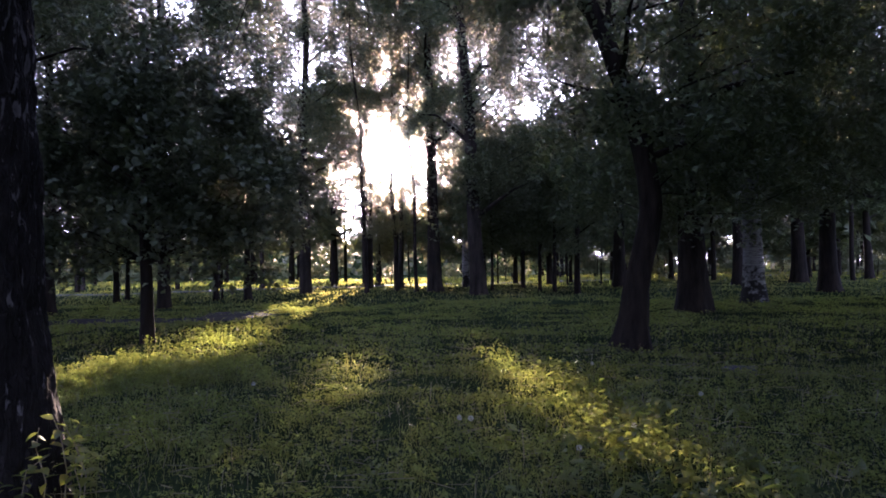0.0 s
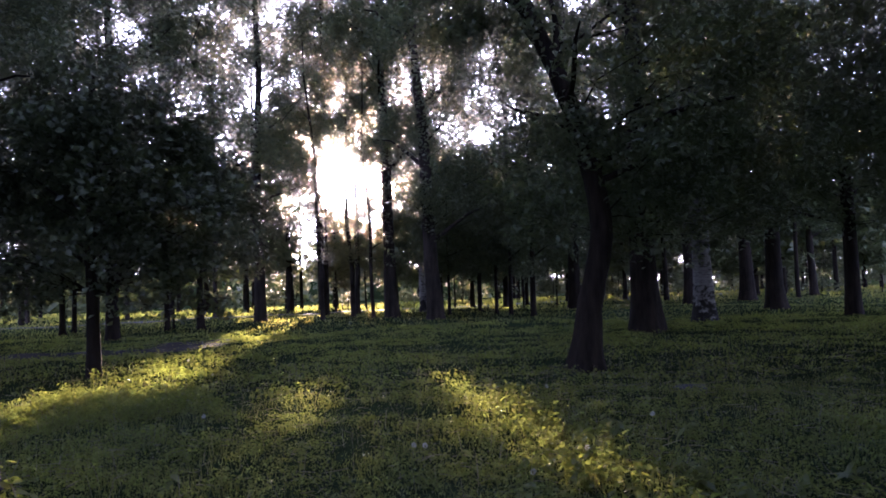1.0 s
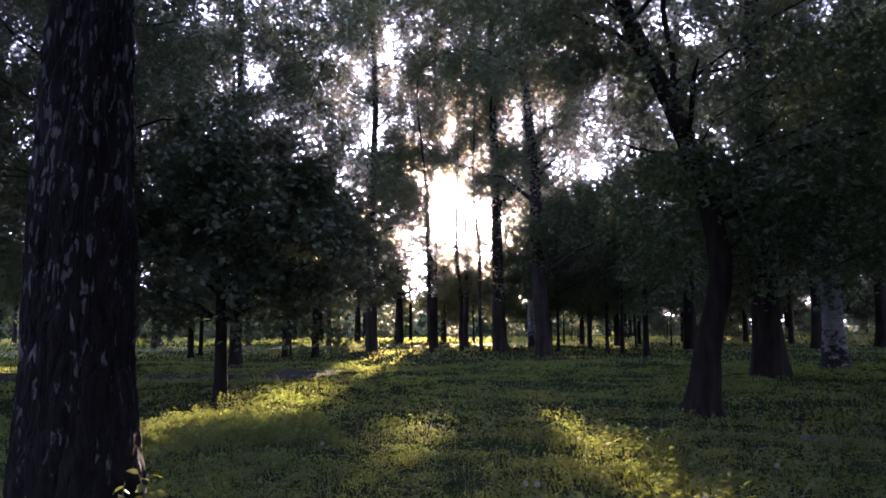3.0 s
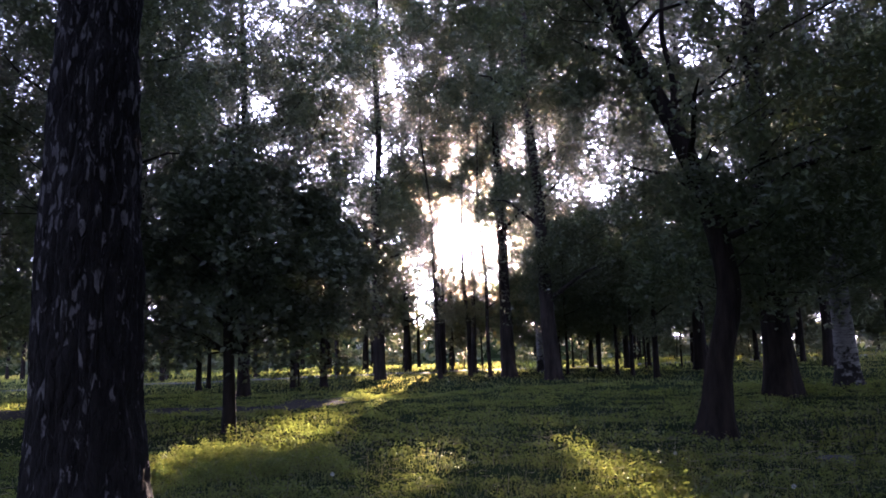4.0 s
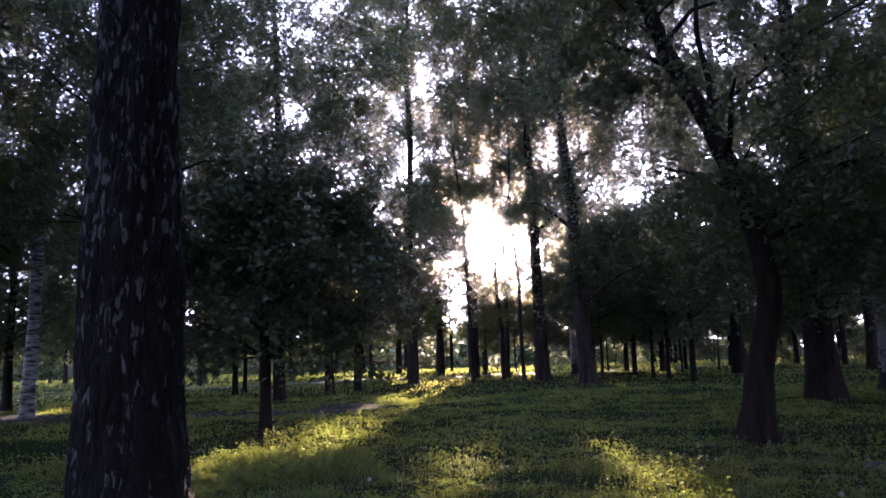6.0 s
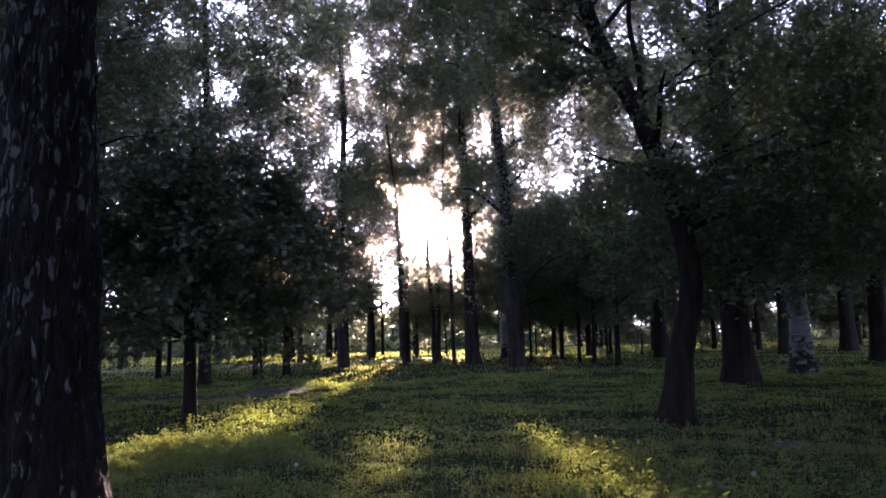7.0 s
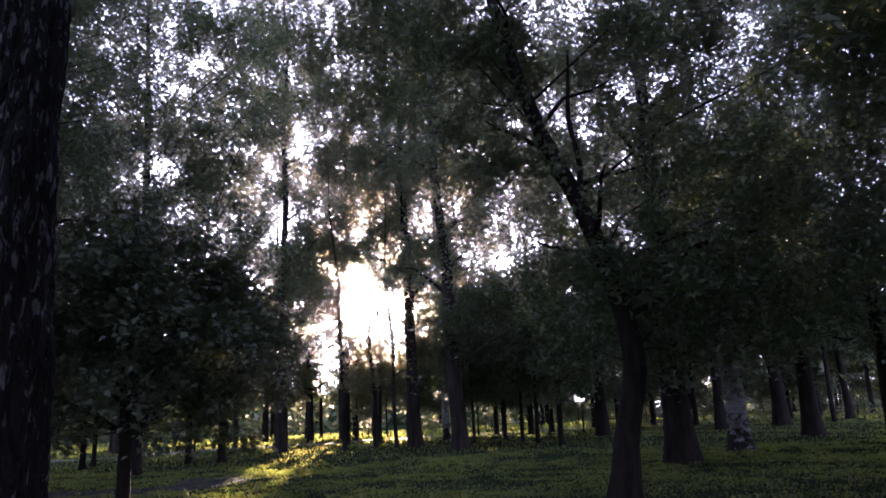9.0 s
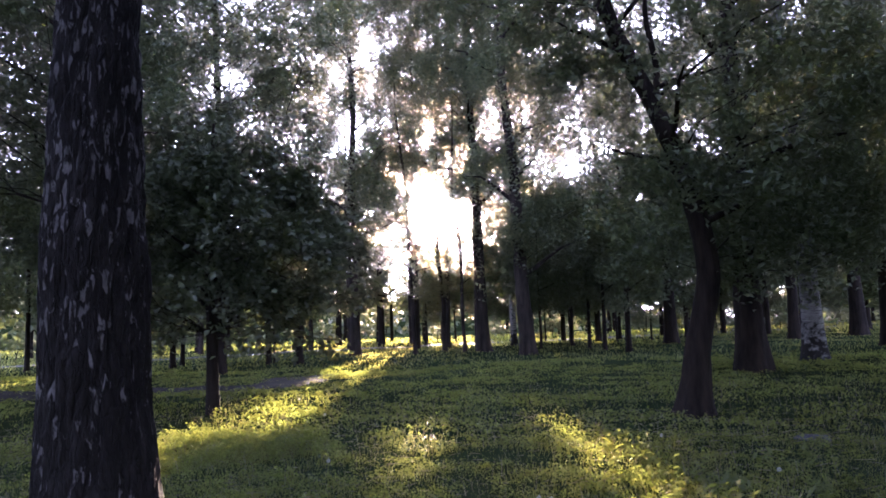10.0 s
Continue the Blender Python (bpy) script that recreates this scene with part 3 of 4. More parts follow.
tube_part("limb", [(-0.38, 0.15, 5.7), (-0.3, 0.2, 6.6), (-0.45, 0.3, 7.6), (-0.3, 0.4, 9.2)], [0.07, 0.06, 0.05, 0.03], bark_dark, leaning, 9, per_metre=5)
tube_part("limb", [(0.12, 0.05, 3.6), (0.9, 0.2, 4.3), (2.0, 0.3, 4.9), (3.4, 0.5, 5.2)], [0.11, 0.085, 0.06, 0.03], bark_dark, leaning, 9, per_metre=5)

# a tall elm standing behind the old trunk
tree("elm", -9.7, 15.3, 0.36, 16.0, [(0, 0, 8.2, 3.2, 3.0, 2.2), (0.2, 0, 11.8, 3.6, 3.2, 2.6), (-1.2, 0.5, 5.6, 2.2, 2.0, 1.4)], leaf_green, bark_dark, "tall elm with a full dark crown", cover=2.8, gap=-0.18, per_cluster=44,
     spread=(0.21, 0.21, 0.18), size=0.13, limbs=9, sides=14, flare=0.3, seed=6)

# stout trees to the east
tree("poplar", 7.69, 22.6, 0.88, 19.0, [(0, 0, 7.0, 4.2, 3.8, 3.6), (0.5, 0.5, 11.5, 4.0, 3.8, 4.0), (-1.5, 0, 4.2, 2.6, 2.4, 1.5), (2.6, -0.6, 4.4, 2.6, 2.2, 1.6), (0, 0, 16, 3, 3, 3), (-3.4, 0, 13.8, 2.6, 2.4, 1.8), (3.2, 0, 14.0, 2.6, 2.4, 2.0)], leaf_green, bark_dark,
     "stout old poplar with dark bark and flared roots", cover=3.6, gap=0.13, rise=0.015, per_cluster=44, spread=(0.26, 0.26, 0.22), size=0.18, limbs=9, sides=24, rough=0.07, flare=0.55, per_metre=5, seed=7)
tree("birch", 11.4, 26.9, 0.74, 24.0, [(0.6, 0, 20.5, 3.6, 3.2, 3.0), (-0.5, 0, 8.5, 3.6, 3.4, 4.2), (0, 0, 14.5, 3.6, 3.4, 4.5), (1.5, 0.6, 4.6, 2.6, 2.4, 1.4), (-1.8, -0.5, 5.0, 2.0, 2.0, 1.5)], leaf_birch, bark_birch,
     "old birch with white black-marked bark", lean=(-0.012, 0), cover=3.6, gap=0.13, rise=0.015, per_cluster=44, spread=(0.21, 0.21, 0.36), size=0.17, limbs=9, sides=20, rough=0.05, flare=0.7, per_metre=4, seed=9)
tree("poplar", 18.8, 35.8, 0.85, 20.0, [(0, 0, 9, 4.5, 4.2, 4.5), (0, 0, 15, 4, 4, 4.5), (-2, 0, 5, 3, 3, 1.6)], leaf_green, bark_dark, "stout poplar with a dark flared trunk",
     cover=3.0, gap=0.03, rise=0.02, per_cluster=44, size=0.22, limbs=8, sides=16, flare=0.6, seed=11)
tree("poplar", 25.4, 52.4, 1.05, 22.0, [(0, 0, 9, 5, 5, 5), (0, 0, 16, 5, 5, 5)], leaf_green, bark_dark, "broad old poplar with a flared foot", cover=3.0, gap=0.03, rise=0.02, per_cluster=44, size=0.3, limbs=7, flare=0.5, seed=12)
tree("poplar", 19.9, 49.6, 0.75, 22.0, [(0, 0, 9, 4, 4, 5), (0, 0, 16, 4, 4, 5)], leaf_green, bark_dark, "tall poplar with a plain dark trunk", cover=3.0, gap=0.03, rise=0.02, per_cluster=44, size=0.28, limbs=7, seed=13)
tree("poplar", 11.3, 47.2, 0.8, 31.0, [(0, 0, 9, 4, 4, 5.5), (0, 0, 16, 4, 4, 5), (-1.5, 0, 25, 4.6, 4, 4.2)], leaf_green, bark_dark, "tall poplar with a plain dark trunk", cover=3.0, gap=0.03, rise=0.02, per_cluster=44, size=0.26, limbs=7, seed=14)
tree("poplar", 36.0, 62.0, 0.7, 20.0, [(0, 0, 8, 4.5, 4.5, 5), (0, 0, 15, 4, 4, 5)], leaf_green, bark_dark, "tall poplar with a plain dark trunk", cover=3.0, gap=0.03, rise=0.02, per_cluster=44, size=0.34, limbs=6, seed=15)
tree("elm", 16.4, 17.4, 0.6, 19.0, [(0.3, 0, 15.5, 3.6, 3.4, 3.0), (0, 0, 6.2, 3.8, 3.6, 3.4), (0, 0, 10.5, 4, 4, 4), (-3.0, 0.5, 5.2, 2.6, 2.4, 2.0), (-3.4, 1.5, 8.0, 2.8, 2.4, 2.6), (-3.0, 0.5, 11.6, 2.8, 2.6, 2.6), (-4.4, 0.0, 16.8, 3.4, 3.2, 2.2)], leaf_green, bark_dark, "broad dark green tree with low boughs", cover=3.2, gap=-0.2, rise=0.02, per_cluster=44,
     spread=(0.26, 0.26, 0.22), size=0.18, limbs=8, sides=16, seed=16)

tree("elm", 18.6, 20.6, 0.56, 20.0, [(0, 0, 7.4, 3.4, 3.2, 3.2), (0.4, 0, 12.0, 3.4, 3.2, 3.6), (0, 0, 17.0, 3.0, 2.8, 2.6)], leaf_green, bark_dark, "dark elm with a straight trunk", cover=3.2, gap=-0.2, rise=0.02, per_cluster=44, spread=(0.26, 0.26, 0.22), size=0.18, limbs=7, sides=16, flare=0.5, seed=17)
tree("elm", 12.2, 11.6, 0.5, 18.0, [(-0.8, 0.4, 6.4, 3.6, 3.2, 2.6), (0, 0.3, 10.6, 4.0, 3.6, 3.2), (0.4, 0, 15.0, 3.2, 3.2, 2.6), (-2.4, 1.0, 8.4, 2.0, 1.8, 1.6)], leaf_green, bark_dark, "dark elm with a slender trunk", cover=3.0, gap=-0.12, rise=0.02, per_cluster=44, spread=(0.26, 0.26, 0.22), size=0.17, limbs=7, sides=16, flare=0.5, seed=18)
tree("poplar", 18.2, 28.5, 0.6, 24.0, [(0, 0, 5.6, 4.0, 3.6, 2.4), (-0.5, 0, 9, 4.2, 3.6, 4.0), (0, 0, 15, 4, 3.8, 4.4), (0, 0, 20.5, 3.2, 3.0, 3.2)], leaf_green, bark_dark, "tall poplar with a dark trunk", cover=3.0, gap=-0.25, rise=0.0, per_cluster=44, spread=(0.28, 0.28, 0.3), size=0.22, limbs=7, sides=12, flare=0.4, seed=19)
tree("elm", -12.1, 20.9, 0.4, 15.0, [(-1.6, 0, 9.0, 2.2, 2.2, 1.6), (-1.4, 0, 12.0, 2.6, 2.6, 2.6)], leaf_green, bark_dark, "dark elm with a slender trunk", cover=2.4, gap=-0.18, per_cluster=44, spread=(0.24, 0.24, 0.22), size=0.18, limbs=7, sides=12, flare=0.4, seed=20)

# added mostly out of view, its overhanging crown darkens the grass on the right
tree("elm", 10.6, 8.4, 0.5, 17.0, [(0, 0, 9.0, 4.4, 4.2, 2.8), (0, 0, 13.0, 4.2, 4.0, 3.4), (2.0, -1.0, 6.4, 2.6, 2.6, 1.6), (-3.8, 2.8, 13.4, 3.2, 3.0, 1.8)], leaf_green, bark_dark, "elm added mostly out of view to shade the grass", cover=3.0, gap=-0.2, per_cluster=44, spread=(0.28, 0.28, 0.24), size=0.26, limbs=8, sides=14, flare=0.4, seed=21)

# young trees in a row across the glade
for x, y, d, s in ((3.0, 46.3, 0.2, 21), (5.4, 50.5, 0.28, 22), (5.75, 44.3, 0.24, 23), (6.25, 41.6, 0.26, 24), (6.95, 38.3, 0.34, 25)):
    tree("lime_tree", x, y, d, 11.5, [(0, 0, 5.2, 2.4, 2.2, 2.2), (0, 0, 7.4, 2.0, 2.0, 1.8), (0.2, 0, 9.6, 1.7, 1.6, 1.8), (0, 0, 3.4, 2.0, 1.8, 1.0)], leaf_birch, bark_dark, "slender young lime with a dense crown", cover=3.0, gap=0.03, rise=0.02, per_cluster=44,
         spread=(0.28, 0.28, 0.24), size=0.2, limbs=6, sides=10, flare=0.2, seed=s, group="young limes")
# dense limes added behind the row, to block stray sun from the ground
for x, y, d, s in ((-0.4, 60.0, 0.24, 35), (1.6, 59.0, 0.26, 30), (4.4, 61.5, 0.26, 34), (2.9, 55.0, 0.24, 26), (6.0, 57.5, 0.26, 27), (9.2, 55.0, 0.26, 28), (12.4, 58.0, 0.28, 29)):
    tree("lime_tree", x, y, 0.6 * d, 11.0, [(0, 0, 5.6, 2.7, 2.4, 2.9), (0, 0, 8.6, 2.4, 2.2, 2.2), (0, 0, 3.2, 2.2, 2.0, 1.0)], leaf_green, bark_dark, "leafy lime added to keep sun off the ground", cover=3.2, gap=-0.3, per_cluster=44,
         spread=(0.3, 0.3, 0.26), size=0.3, limbs=6, sides=10, flare=0.2, seed=s, group="young limes")
for x, y, d, s, lx in ((-4.75, 44.0, 0.3, 31, -0.05), (-3.1, 46.4, 0.33, 32, -0.02), (-1.75, 44.4, 0.26, 33, -0.03)):
    tree("larch", x, y, d, 18.0, [(lx * 14, 0, 15.0, 1.5, 1.5, 2.6), (lx * 6, 0, 6.2, 2.0, 1.9, 2.4), (lx * 10, 0, 9.8, 1.5, 1.5, 2.8), (lx * 3, 0, 3.9, 1.5, 1.5, 0.8)], leaf_larch, bark_grey, "slender larch with tiers of feathery boughs", lean=(lx, 0),
         cover=1.1, gap=-0.3, per_cluster=44, spread=(0.60, 0.60, 0.10), size=0.15, limbs=9, sides=9, flare=0.2, seed=s, group="larches", thin=0.3)

# tall trees behind the glade
tree("birch", -8.3, 43.4, 0.66, 29.0, [(0.2, 0, 27.0, 4.6, 4, 3.6), (0, 0, 9.5, 3.4, 3, 3.6), (0.3, 0, 15.5, 4.6, 4, 4.6), (0.8, 0, 21, 4.4, 4, 3.6), (-0.8, 0, 5.8, 2.4, 2.2, 1.6)], leaf_birch, bark_grey, "tall birch with a straight greyish trunk", cover=4.2, gap=0.15, rise=-0.012, per_cluster=44,
     spread=(0.21, 0.21, 0.40), size=0.19, limbs=9, sides=14, flare=0.4, seed=41)
tree("birch", -0.6, 44.6, 0.78, 30.0, [(-0.8, 0, 28.5, 4.8, 4, 3.6), (-0.3, 0, 10.5, 3.6, 3.4, 3.6), (-1.0, 0, 16.5, 4.6, 4, 5.0), (-0.6, 0, 22.5, 4.4, 4, 3.8)], leaf_birch, bark_grey, "tall birch with a stout flared foot", lean=(-0.022, 0), cover=4.2, gap=0.15, rise=-0.012, per_cluster=44,
     spread=(0.20, 0.20, 0.44), size=0.19, limbs=9, sides=14, flare=0.55, seed=42)
tree("birch", 1.5, 52.6, 0.5, 33.0, [(0, 0, 10, 3.6, 3.2, 4.5), (0.8, 0, 18, 4.4, 4.0, 6), (2.2, 0, 28.0, 4.6, 4.0, 4.0)], leaf_birch, bark_birch, "slender tall birch with pale bark", lean=(-0.01, 0), cover=4.2, gap=0.15, rise=-0.012, per_cluster=44, spread=(0.21, 0.21, 0.44), size=0.2,
     limbs=8, seed=43)
tree("birch", 1.75, 38.6, 0.84, 28.0, [(0.6, 0, 26, 4.4, 4, 3.6), (-0.1, 0.4, 5.2, 2.7, 2.0, 2.0), (0.8, 0, 8.2, 3.2, 3.0, 3.6), (1.0, 0, 14.0, 3.8, 3.4, 4.4), (0.8, 0, 19.5, 3.8, 3.4, 4.2)], leaf_birch, bark_grey, "stout tall birch leaning a little", lean=(-0.042, 0), cover=3.6, gap=0.1, rise=0.0, per_cluster=44,
     spread=(0.21, 0.21, 0.36), size=0.18, limbs=9, sides=14, flare=0.35, seed=44)
tree("poplar", -11.5, 29.8, 0.52, 24.0, [(0.6, 0, 20.5, 3.4, 3.2, 2.8), (-0.5, 0, 8.0, 3.6, 3.4, 3.6), (0.5, 0, 12.5, 3.6, 3.4, 3.6), (0, 0, 16.5, 3, 3, 2.6), (3.6, -2.0, 9.6, 2.8, 2.4, 2.4), (4.6, -2.4, 13.2, 2.8, 2.4, 2.2), (3.4, -1.0, 17.4, 3.0, 2.6, 2.2)], leaf_green, bark_dark, "tall poplar behind the maple", cover=4.2, gap=0.15, rise=-0.012, per_cluster=44,
     spread=(0.22, 0.22, 0.21), size=0.17, limbs=11, sides=14, flare=0.4, seed=45)
tree("maple", -11.4, 36.2, 0.3, 8.0, [(0, 0, 4.4, 2.6, 2.4, 2.3), (0.6, 0, 6.2, 1.9, 1.9, 1.8)], leaf_maple, bark_dark, "young maple with low drooping leaves", cover=3.0, gap=0.0, rise=-0.012, per_cluster=44, spread=(0.28, 0.28, 0.24), size=0.18,
     limbs=7, seed=46)
tree("maple", -10.0, 36.9, 0.4, 8.5, [(0.6, 0, 5.0, 2.6, 2.4, 2.6), (0.8, 0, 2.9, 1.6, 1.6, 0.9)], leaf_birch, bark_dark, "young maple with yellowish backlit leaves", cover=3.0, gap=0.0, rise=-0.012, per_cluster=44, spread=(0.28, 0.28, 0.24), size=0.18, limbs=7, seed=47)
tree("maple", -11.6, 37.8, 0.12, 5.0, [(0, 0, 3.8, 1.0, 1.0, 1.0)], leaf_birch, bark_dark, "thin leafy maple sapling in the grass", cover=3.0, gap=0.0, rise=-0.012, per_cluster=44, spread=(0.24, 0.24, 0.20), size=0.17, limbs=4, seed=48)
tree("elm", -16.2, 35.8, 0.3, 12.0, [(0, 0, 5.4, 3.0, 3.0, 3.0), (0, 0, 9.0, 2.6, 2.6, 2.8)], leaf_green, bark_dark, "dark elm with a low crown", cover=3.0, gap=0.0, rise=-0.012, per_cluster=44, size=0.19, limbs=7, seed=49)
tree("elm", -17.6, 40.2, 0.26, 11.0, [(0, 0, 5.4, 2.8, 2.8, 2.8), (0, 0, 8.5, 2.4, 2.4, 2.4)], leaf_green, bark_dark, "dark elm with a low crown", cover=3.0, gap=0.0, rise=-0.012, per_cluster=44, size=0.19, limbs=6, seed=50)
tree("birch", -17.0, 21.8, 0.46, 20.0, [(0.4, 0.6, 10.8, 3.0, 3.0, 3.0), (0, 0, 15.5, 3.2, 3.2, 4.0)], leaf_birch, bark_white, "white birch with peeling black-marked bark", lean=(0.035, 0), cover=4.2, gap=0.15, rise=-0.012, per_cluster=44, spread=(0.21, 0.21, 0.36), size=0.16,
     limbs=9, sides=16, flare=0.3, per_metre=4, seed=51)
tree("elm", -24.5, 36.8, 0.28, 13.0, [(0, 0, 6, 3.6, 3.6, 3.8), (0, 0, 10, 3, 3, 3)], leaf_green, bark_dark, "dark elm with a low crown", cover=3.0, gap=-0.3, per_cluster=44, size=0.24, limbs=7, seed=52)
tree("elm", -13.6, 25.0, 0.42, 22.0, [(-0.5, 0, 19.5, 3.0, 2.8, 2.4), (-1.0, 0, 5.0, 2.8, 2.6, 2.4), (0, 0, 8.6, 3.2, 3.0, 2.6), (0.6, 0, 13.0, 3.6, 3.2, 3.2), (0, 0, 16.5, 2.8, 2.6, 2.2)], leaf_maple, bark_dark, "tall bushy dark elm with low boughs", cover=3.0, gap=-0.3, per_cluster=44, size=0.18, limbs=7, seed=53)
tree("elm", -22.0, 27.0, 0.4, 14.0, [(0, 0, 5.6, 3.6, 3.6, 3.6), (0, 0, 10, 3.4, 3.4, 3.6)], leaf_green, bark_dark, "broad elm with a full green crown", cover=3.0, gap=-0.3, per_cluster=44, size=0.19, limbs=7, seed=54)

tree("elm", -25.8, 30.5, 0.4, 15.0, [(0, 0, 5.2, 3.6, 3.4, 3.6), (0, 0, 9.6, 3.2, 3.2, 3.6)], leaf_green, bark_dark, "broad elm with a full green crown", cover=3.0, gap=-0.35, per_cluster=44, size=0.24, limbs=7, seed=56)
tree("birch", -7.4, 66.0, 0.4, 30.0, [(0, 0, 15, 4.2, 3.6, 4.4), (0.4, 0, 21, 4.4, 4, 4.2)], leaf_birch, bark_grey, "tall slender birch with an airy crown", cover=2.2, gap=0.05, per_cluster=30,
     spread=(0.27, 0.27, 0.40), size=0.26, limbs=7, sides=10, flare=0.3, seed=57)
tree("birch", -3.5, 57.0, 0.42, 29.0, [(0, 0, 14, 4.8, 4, 4.4), (0.5, 0, 20, 5.2, 4.4, 4.4), (0, 0, 26, 4.6, 4, 3.6)], leaf_birch, bark_grey, "tall slender birch with an airy crown", cover=2.4, gap=-0.12, per_cluster=30,
     spread=(0.27, 0.27, 0.40), size=0.24, limbs=8, sides=10, flare=0.3, seed=55)

# the second rank of tall trees
rank = np.random.default_rng(19)
for k in range(20):
    x = -33 + 66 * (k + rank.uniform(0.1, 0.9)) / 20
    y = rank.uniform(51, 64)
    x, y = clear_of_beams(x, y)
    tall = rank.uniform(26, 35)
    w = rank.uniform(3.8, 5.0)
    kind = k % 3
    tree(("birch", "poplar", "birch")[kind], x, y, rank.uniform(0.3, 0.5), tall, [(0, 0, tall * 0.38, w * 0.85, w * 0.8, tall * 0.2), (rank.uniform(-1, 1), 0, tall * 0.62, w, w, tall * 0.2), (rank.uniform(-1, 1), 0, tall * 0.87, w * 0.9, w * 0.9, tall * 0.14)],
         (leaf_birch, leaf_green, leaf_birch)[kind], (bark_grey, bark_dark, bark_grey)[kind], ("tall birch with a greyish trunk", "tall poplar with a dark trunk", "tall birch with pale bark")[kind], cover=1.7 if -27 < x < -3 else 2.2, gap=0.14, rise=-0.012, per_cluster=30,
         spread=(0.34, 0.34, 0.44), size=0.46, limbs=5, sides=8, flare=0.3, seed=300 + k)

# ---- the wood beyond ----
far_seed = np.random.default_rng(77)
far_spots = [(-16.9, 79, 0.5), (-11.5, 73.5, 0.6), (-9.3, 66.6, 0.65), (20.7, 66.8, 0.45)]
for k in range(46):
    a = radians(-38 + 76 * (k + far_seed.uniform(0, 1)) / 46)
    d = far_seed.uniform(68, 125)
    far_spots.append((d * math.sin(a), d * math.cos(a), far_seed.uniform(0.35, 0.7)))
for k in range(16):
    a = radians(13 + 25 * (k + far_seed.uniform(0, 1)) / 16)
    d = far_seed.uniform(84, 120)
    far_spots.append((d * math.sin(a), d * math.cos(a), far_seed.uniform(0.35, 0.6)))
# three more, added to keep the sun off the shrubs in front of them
far_spots += [(15.2, 99.0, 0.5), (14.4, 111.0, 0.55), (17.2, 104.0, 0.5)]
far_label = "distant park tree in hazy light"
for k, (x, y, d) in enumerate(far_spots):
    x, y = clear_of_beams(x, y)
    tall = far_seed.uniform(14, 25)
    if abs(math.degrees(math.atan2(x, y)) + 3.85) < 2.4:  # trees in line with the sun stay below it in the camera's view
        tall = min(tall, 0.13 * y)
    low = min(far_seed.uniform(1.6, 4.5), tall * 0.3)
    w = far_seed.uniform(2.6, 4.2)
    mid = (low + tall) / 2
    tree("tree", x, y, d, tall, [(0, 0, mid, w, w, (tall - low) / 2), (far_seed.uniform(-1, 1), 0, low + 1.6, w * 0.9, w * 0.9, 1.6)], leaf_far, bark_dark, far_label, cover=2.4, gap=-0.4, per_cluster=44,
         spread=(0.64, 0.64, 0.44), size=0.92, limbs=3, sides=8, flare=0.3, seed=100 + k, group="far trees")
# young trees on the glade's far side, filling the camera's gap below the sun
for k, (x, y, tall) in enumerate(((-5.7, 62.5, 8.0), (-8.3, 87.0, 10.0), (-3.6, 71.0, 8.5))):
    tree("lime_tree", x, y, 0.22, tall, [(0, 0, tall * 0.45, 2.3, 2.2, tall * 0.28), (0, 0, tall * 0.75, 1.8, 1.8, tall * 0.22)], leaf_larch, bark_grey, "young airy lime in hazy sunlight", cover=1.5, gap=-0.2, per_cluster=30,
         spread=(0.34, 0.34, 0.25), size=0.3, limbs=5, sides=8, flare=0.2, seed=80 + k, group="young limes")
# bushes along the far walk; the listed ones hide low sky from the camera
shrub_spots = [(19.6, 74.0, 3.6), (21.2, 77.0, 3.2), (22.8, 76.0, 3.6), (17.0, 82.0, 3.0), (18.4, 90.0, 3.4), (40.5, 76.0, 3.2), (44.5, 79.0, 3.6), (48.8, 81.0, 3.4), (33.0, 84.0, 3.0), (25.0, 88.0, 3.2)]
for k in range(34):
    a = radians(-36 + 72 * (k + far_seed.uniform(0, 1)) / 34)
    d = far_seed.uniform(72, 118)
    shrub_spots.append((d * math.sin(a), d * math.cos(a), 0))
for x, y, h in shrub_spots:
    ob = thing("shrub", x, y, "distant leafy shrub under the trees", "shrub", "far shrubs")
    w, h = far_seed.uniform(1.2, 2.8), h or far_seed.uniform(0.9, 2.2)
    tube_part("stem", [(0, 0, -0.2), (0.1, 0, h * 0.5), (0.2, 0.1, h)], [0.06, 0.05, 0.02], bark_dark, ob, 6)
    crown_part(ob, clusters([(0, 0, h * 0.75, w, w, h * 0.8)], 2.2, 0.4, 0.55, 24)[0], 24, (0.4, 0.4, 0.25), 0.4, leaf_far, floor=0.0)
# unseen trees added beside and behind the camera, to block sky light
for k, (x, y) in enumerate(((-14, 6), (-10, -8), (-3, -12), (6, -9), (13, -3), (10.5, 3), (5, -4), (16, 7), (22, 14), (-22, 12), (-21, 19), (-17, 12), (-26, -4), (24, -8), (0, -24), (-14, -22), (14, -22), (28, 24), (30, 36))):
    tree("tree", x, y, 0.5, 19, [(0, 0, 13.0, 4.6, 4.6, 5.5), (0, 0, 6.0, 3.8, 3.8, 3.0)], leaf_green, bark_dark, "unseen leafy park tree added to block sky light", cover=3.4, gap=-0.3, per_cluster=44, spread=(0.6, 0.6, 0.45), size=0.4 if math.hypot(x, y) < 18 and y > -6 else 1.05, limbs=5, seed=200 + k)


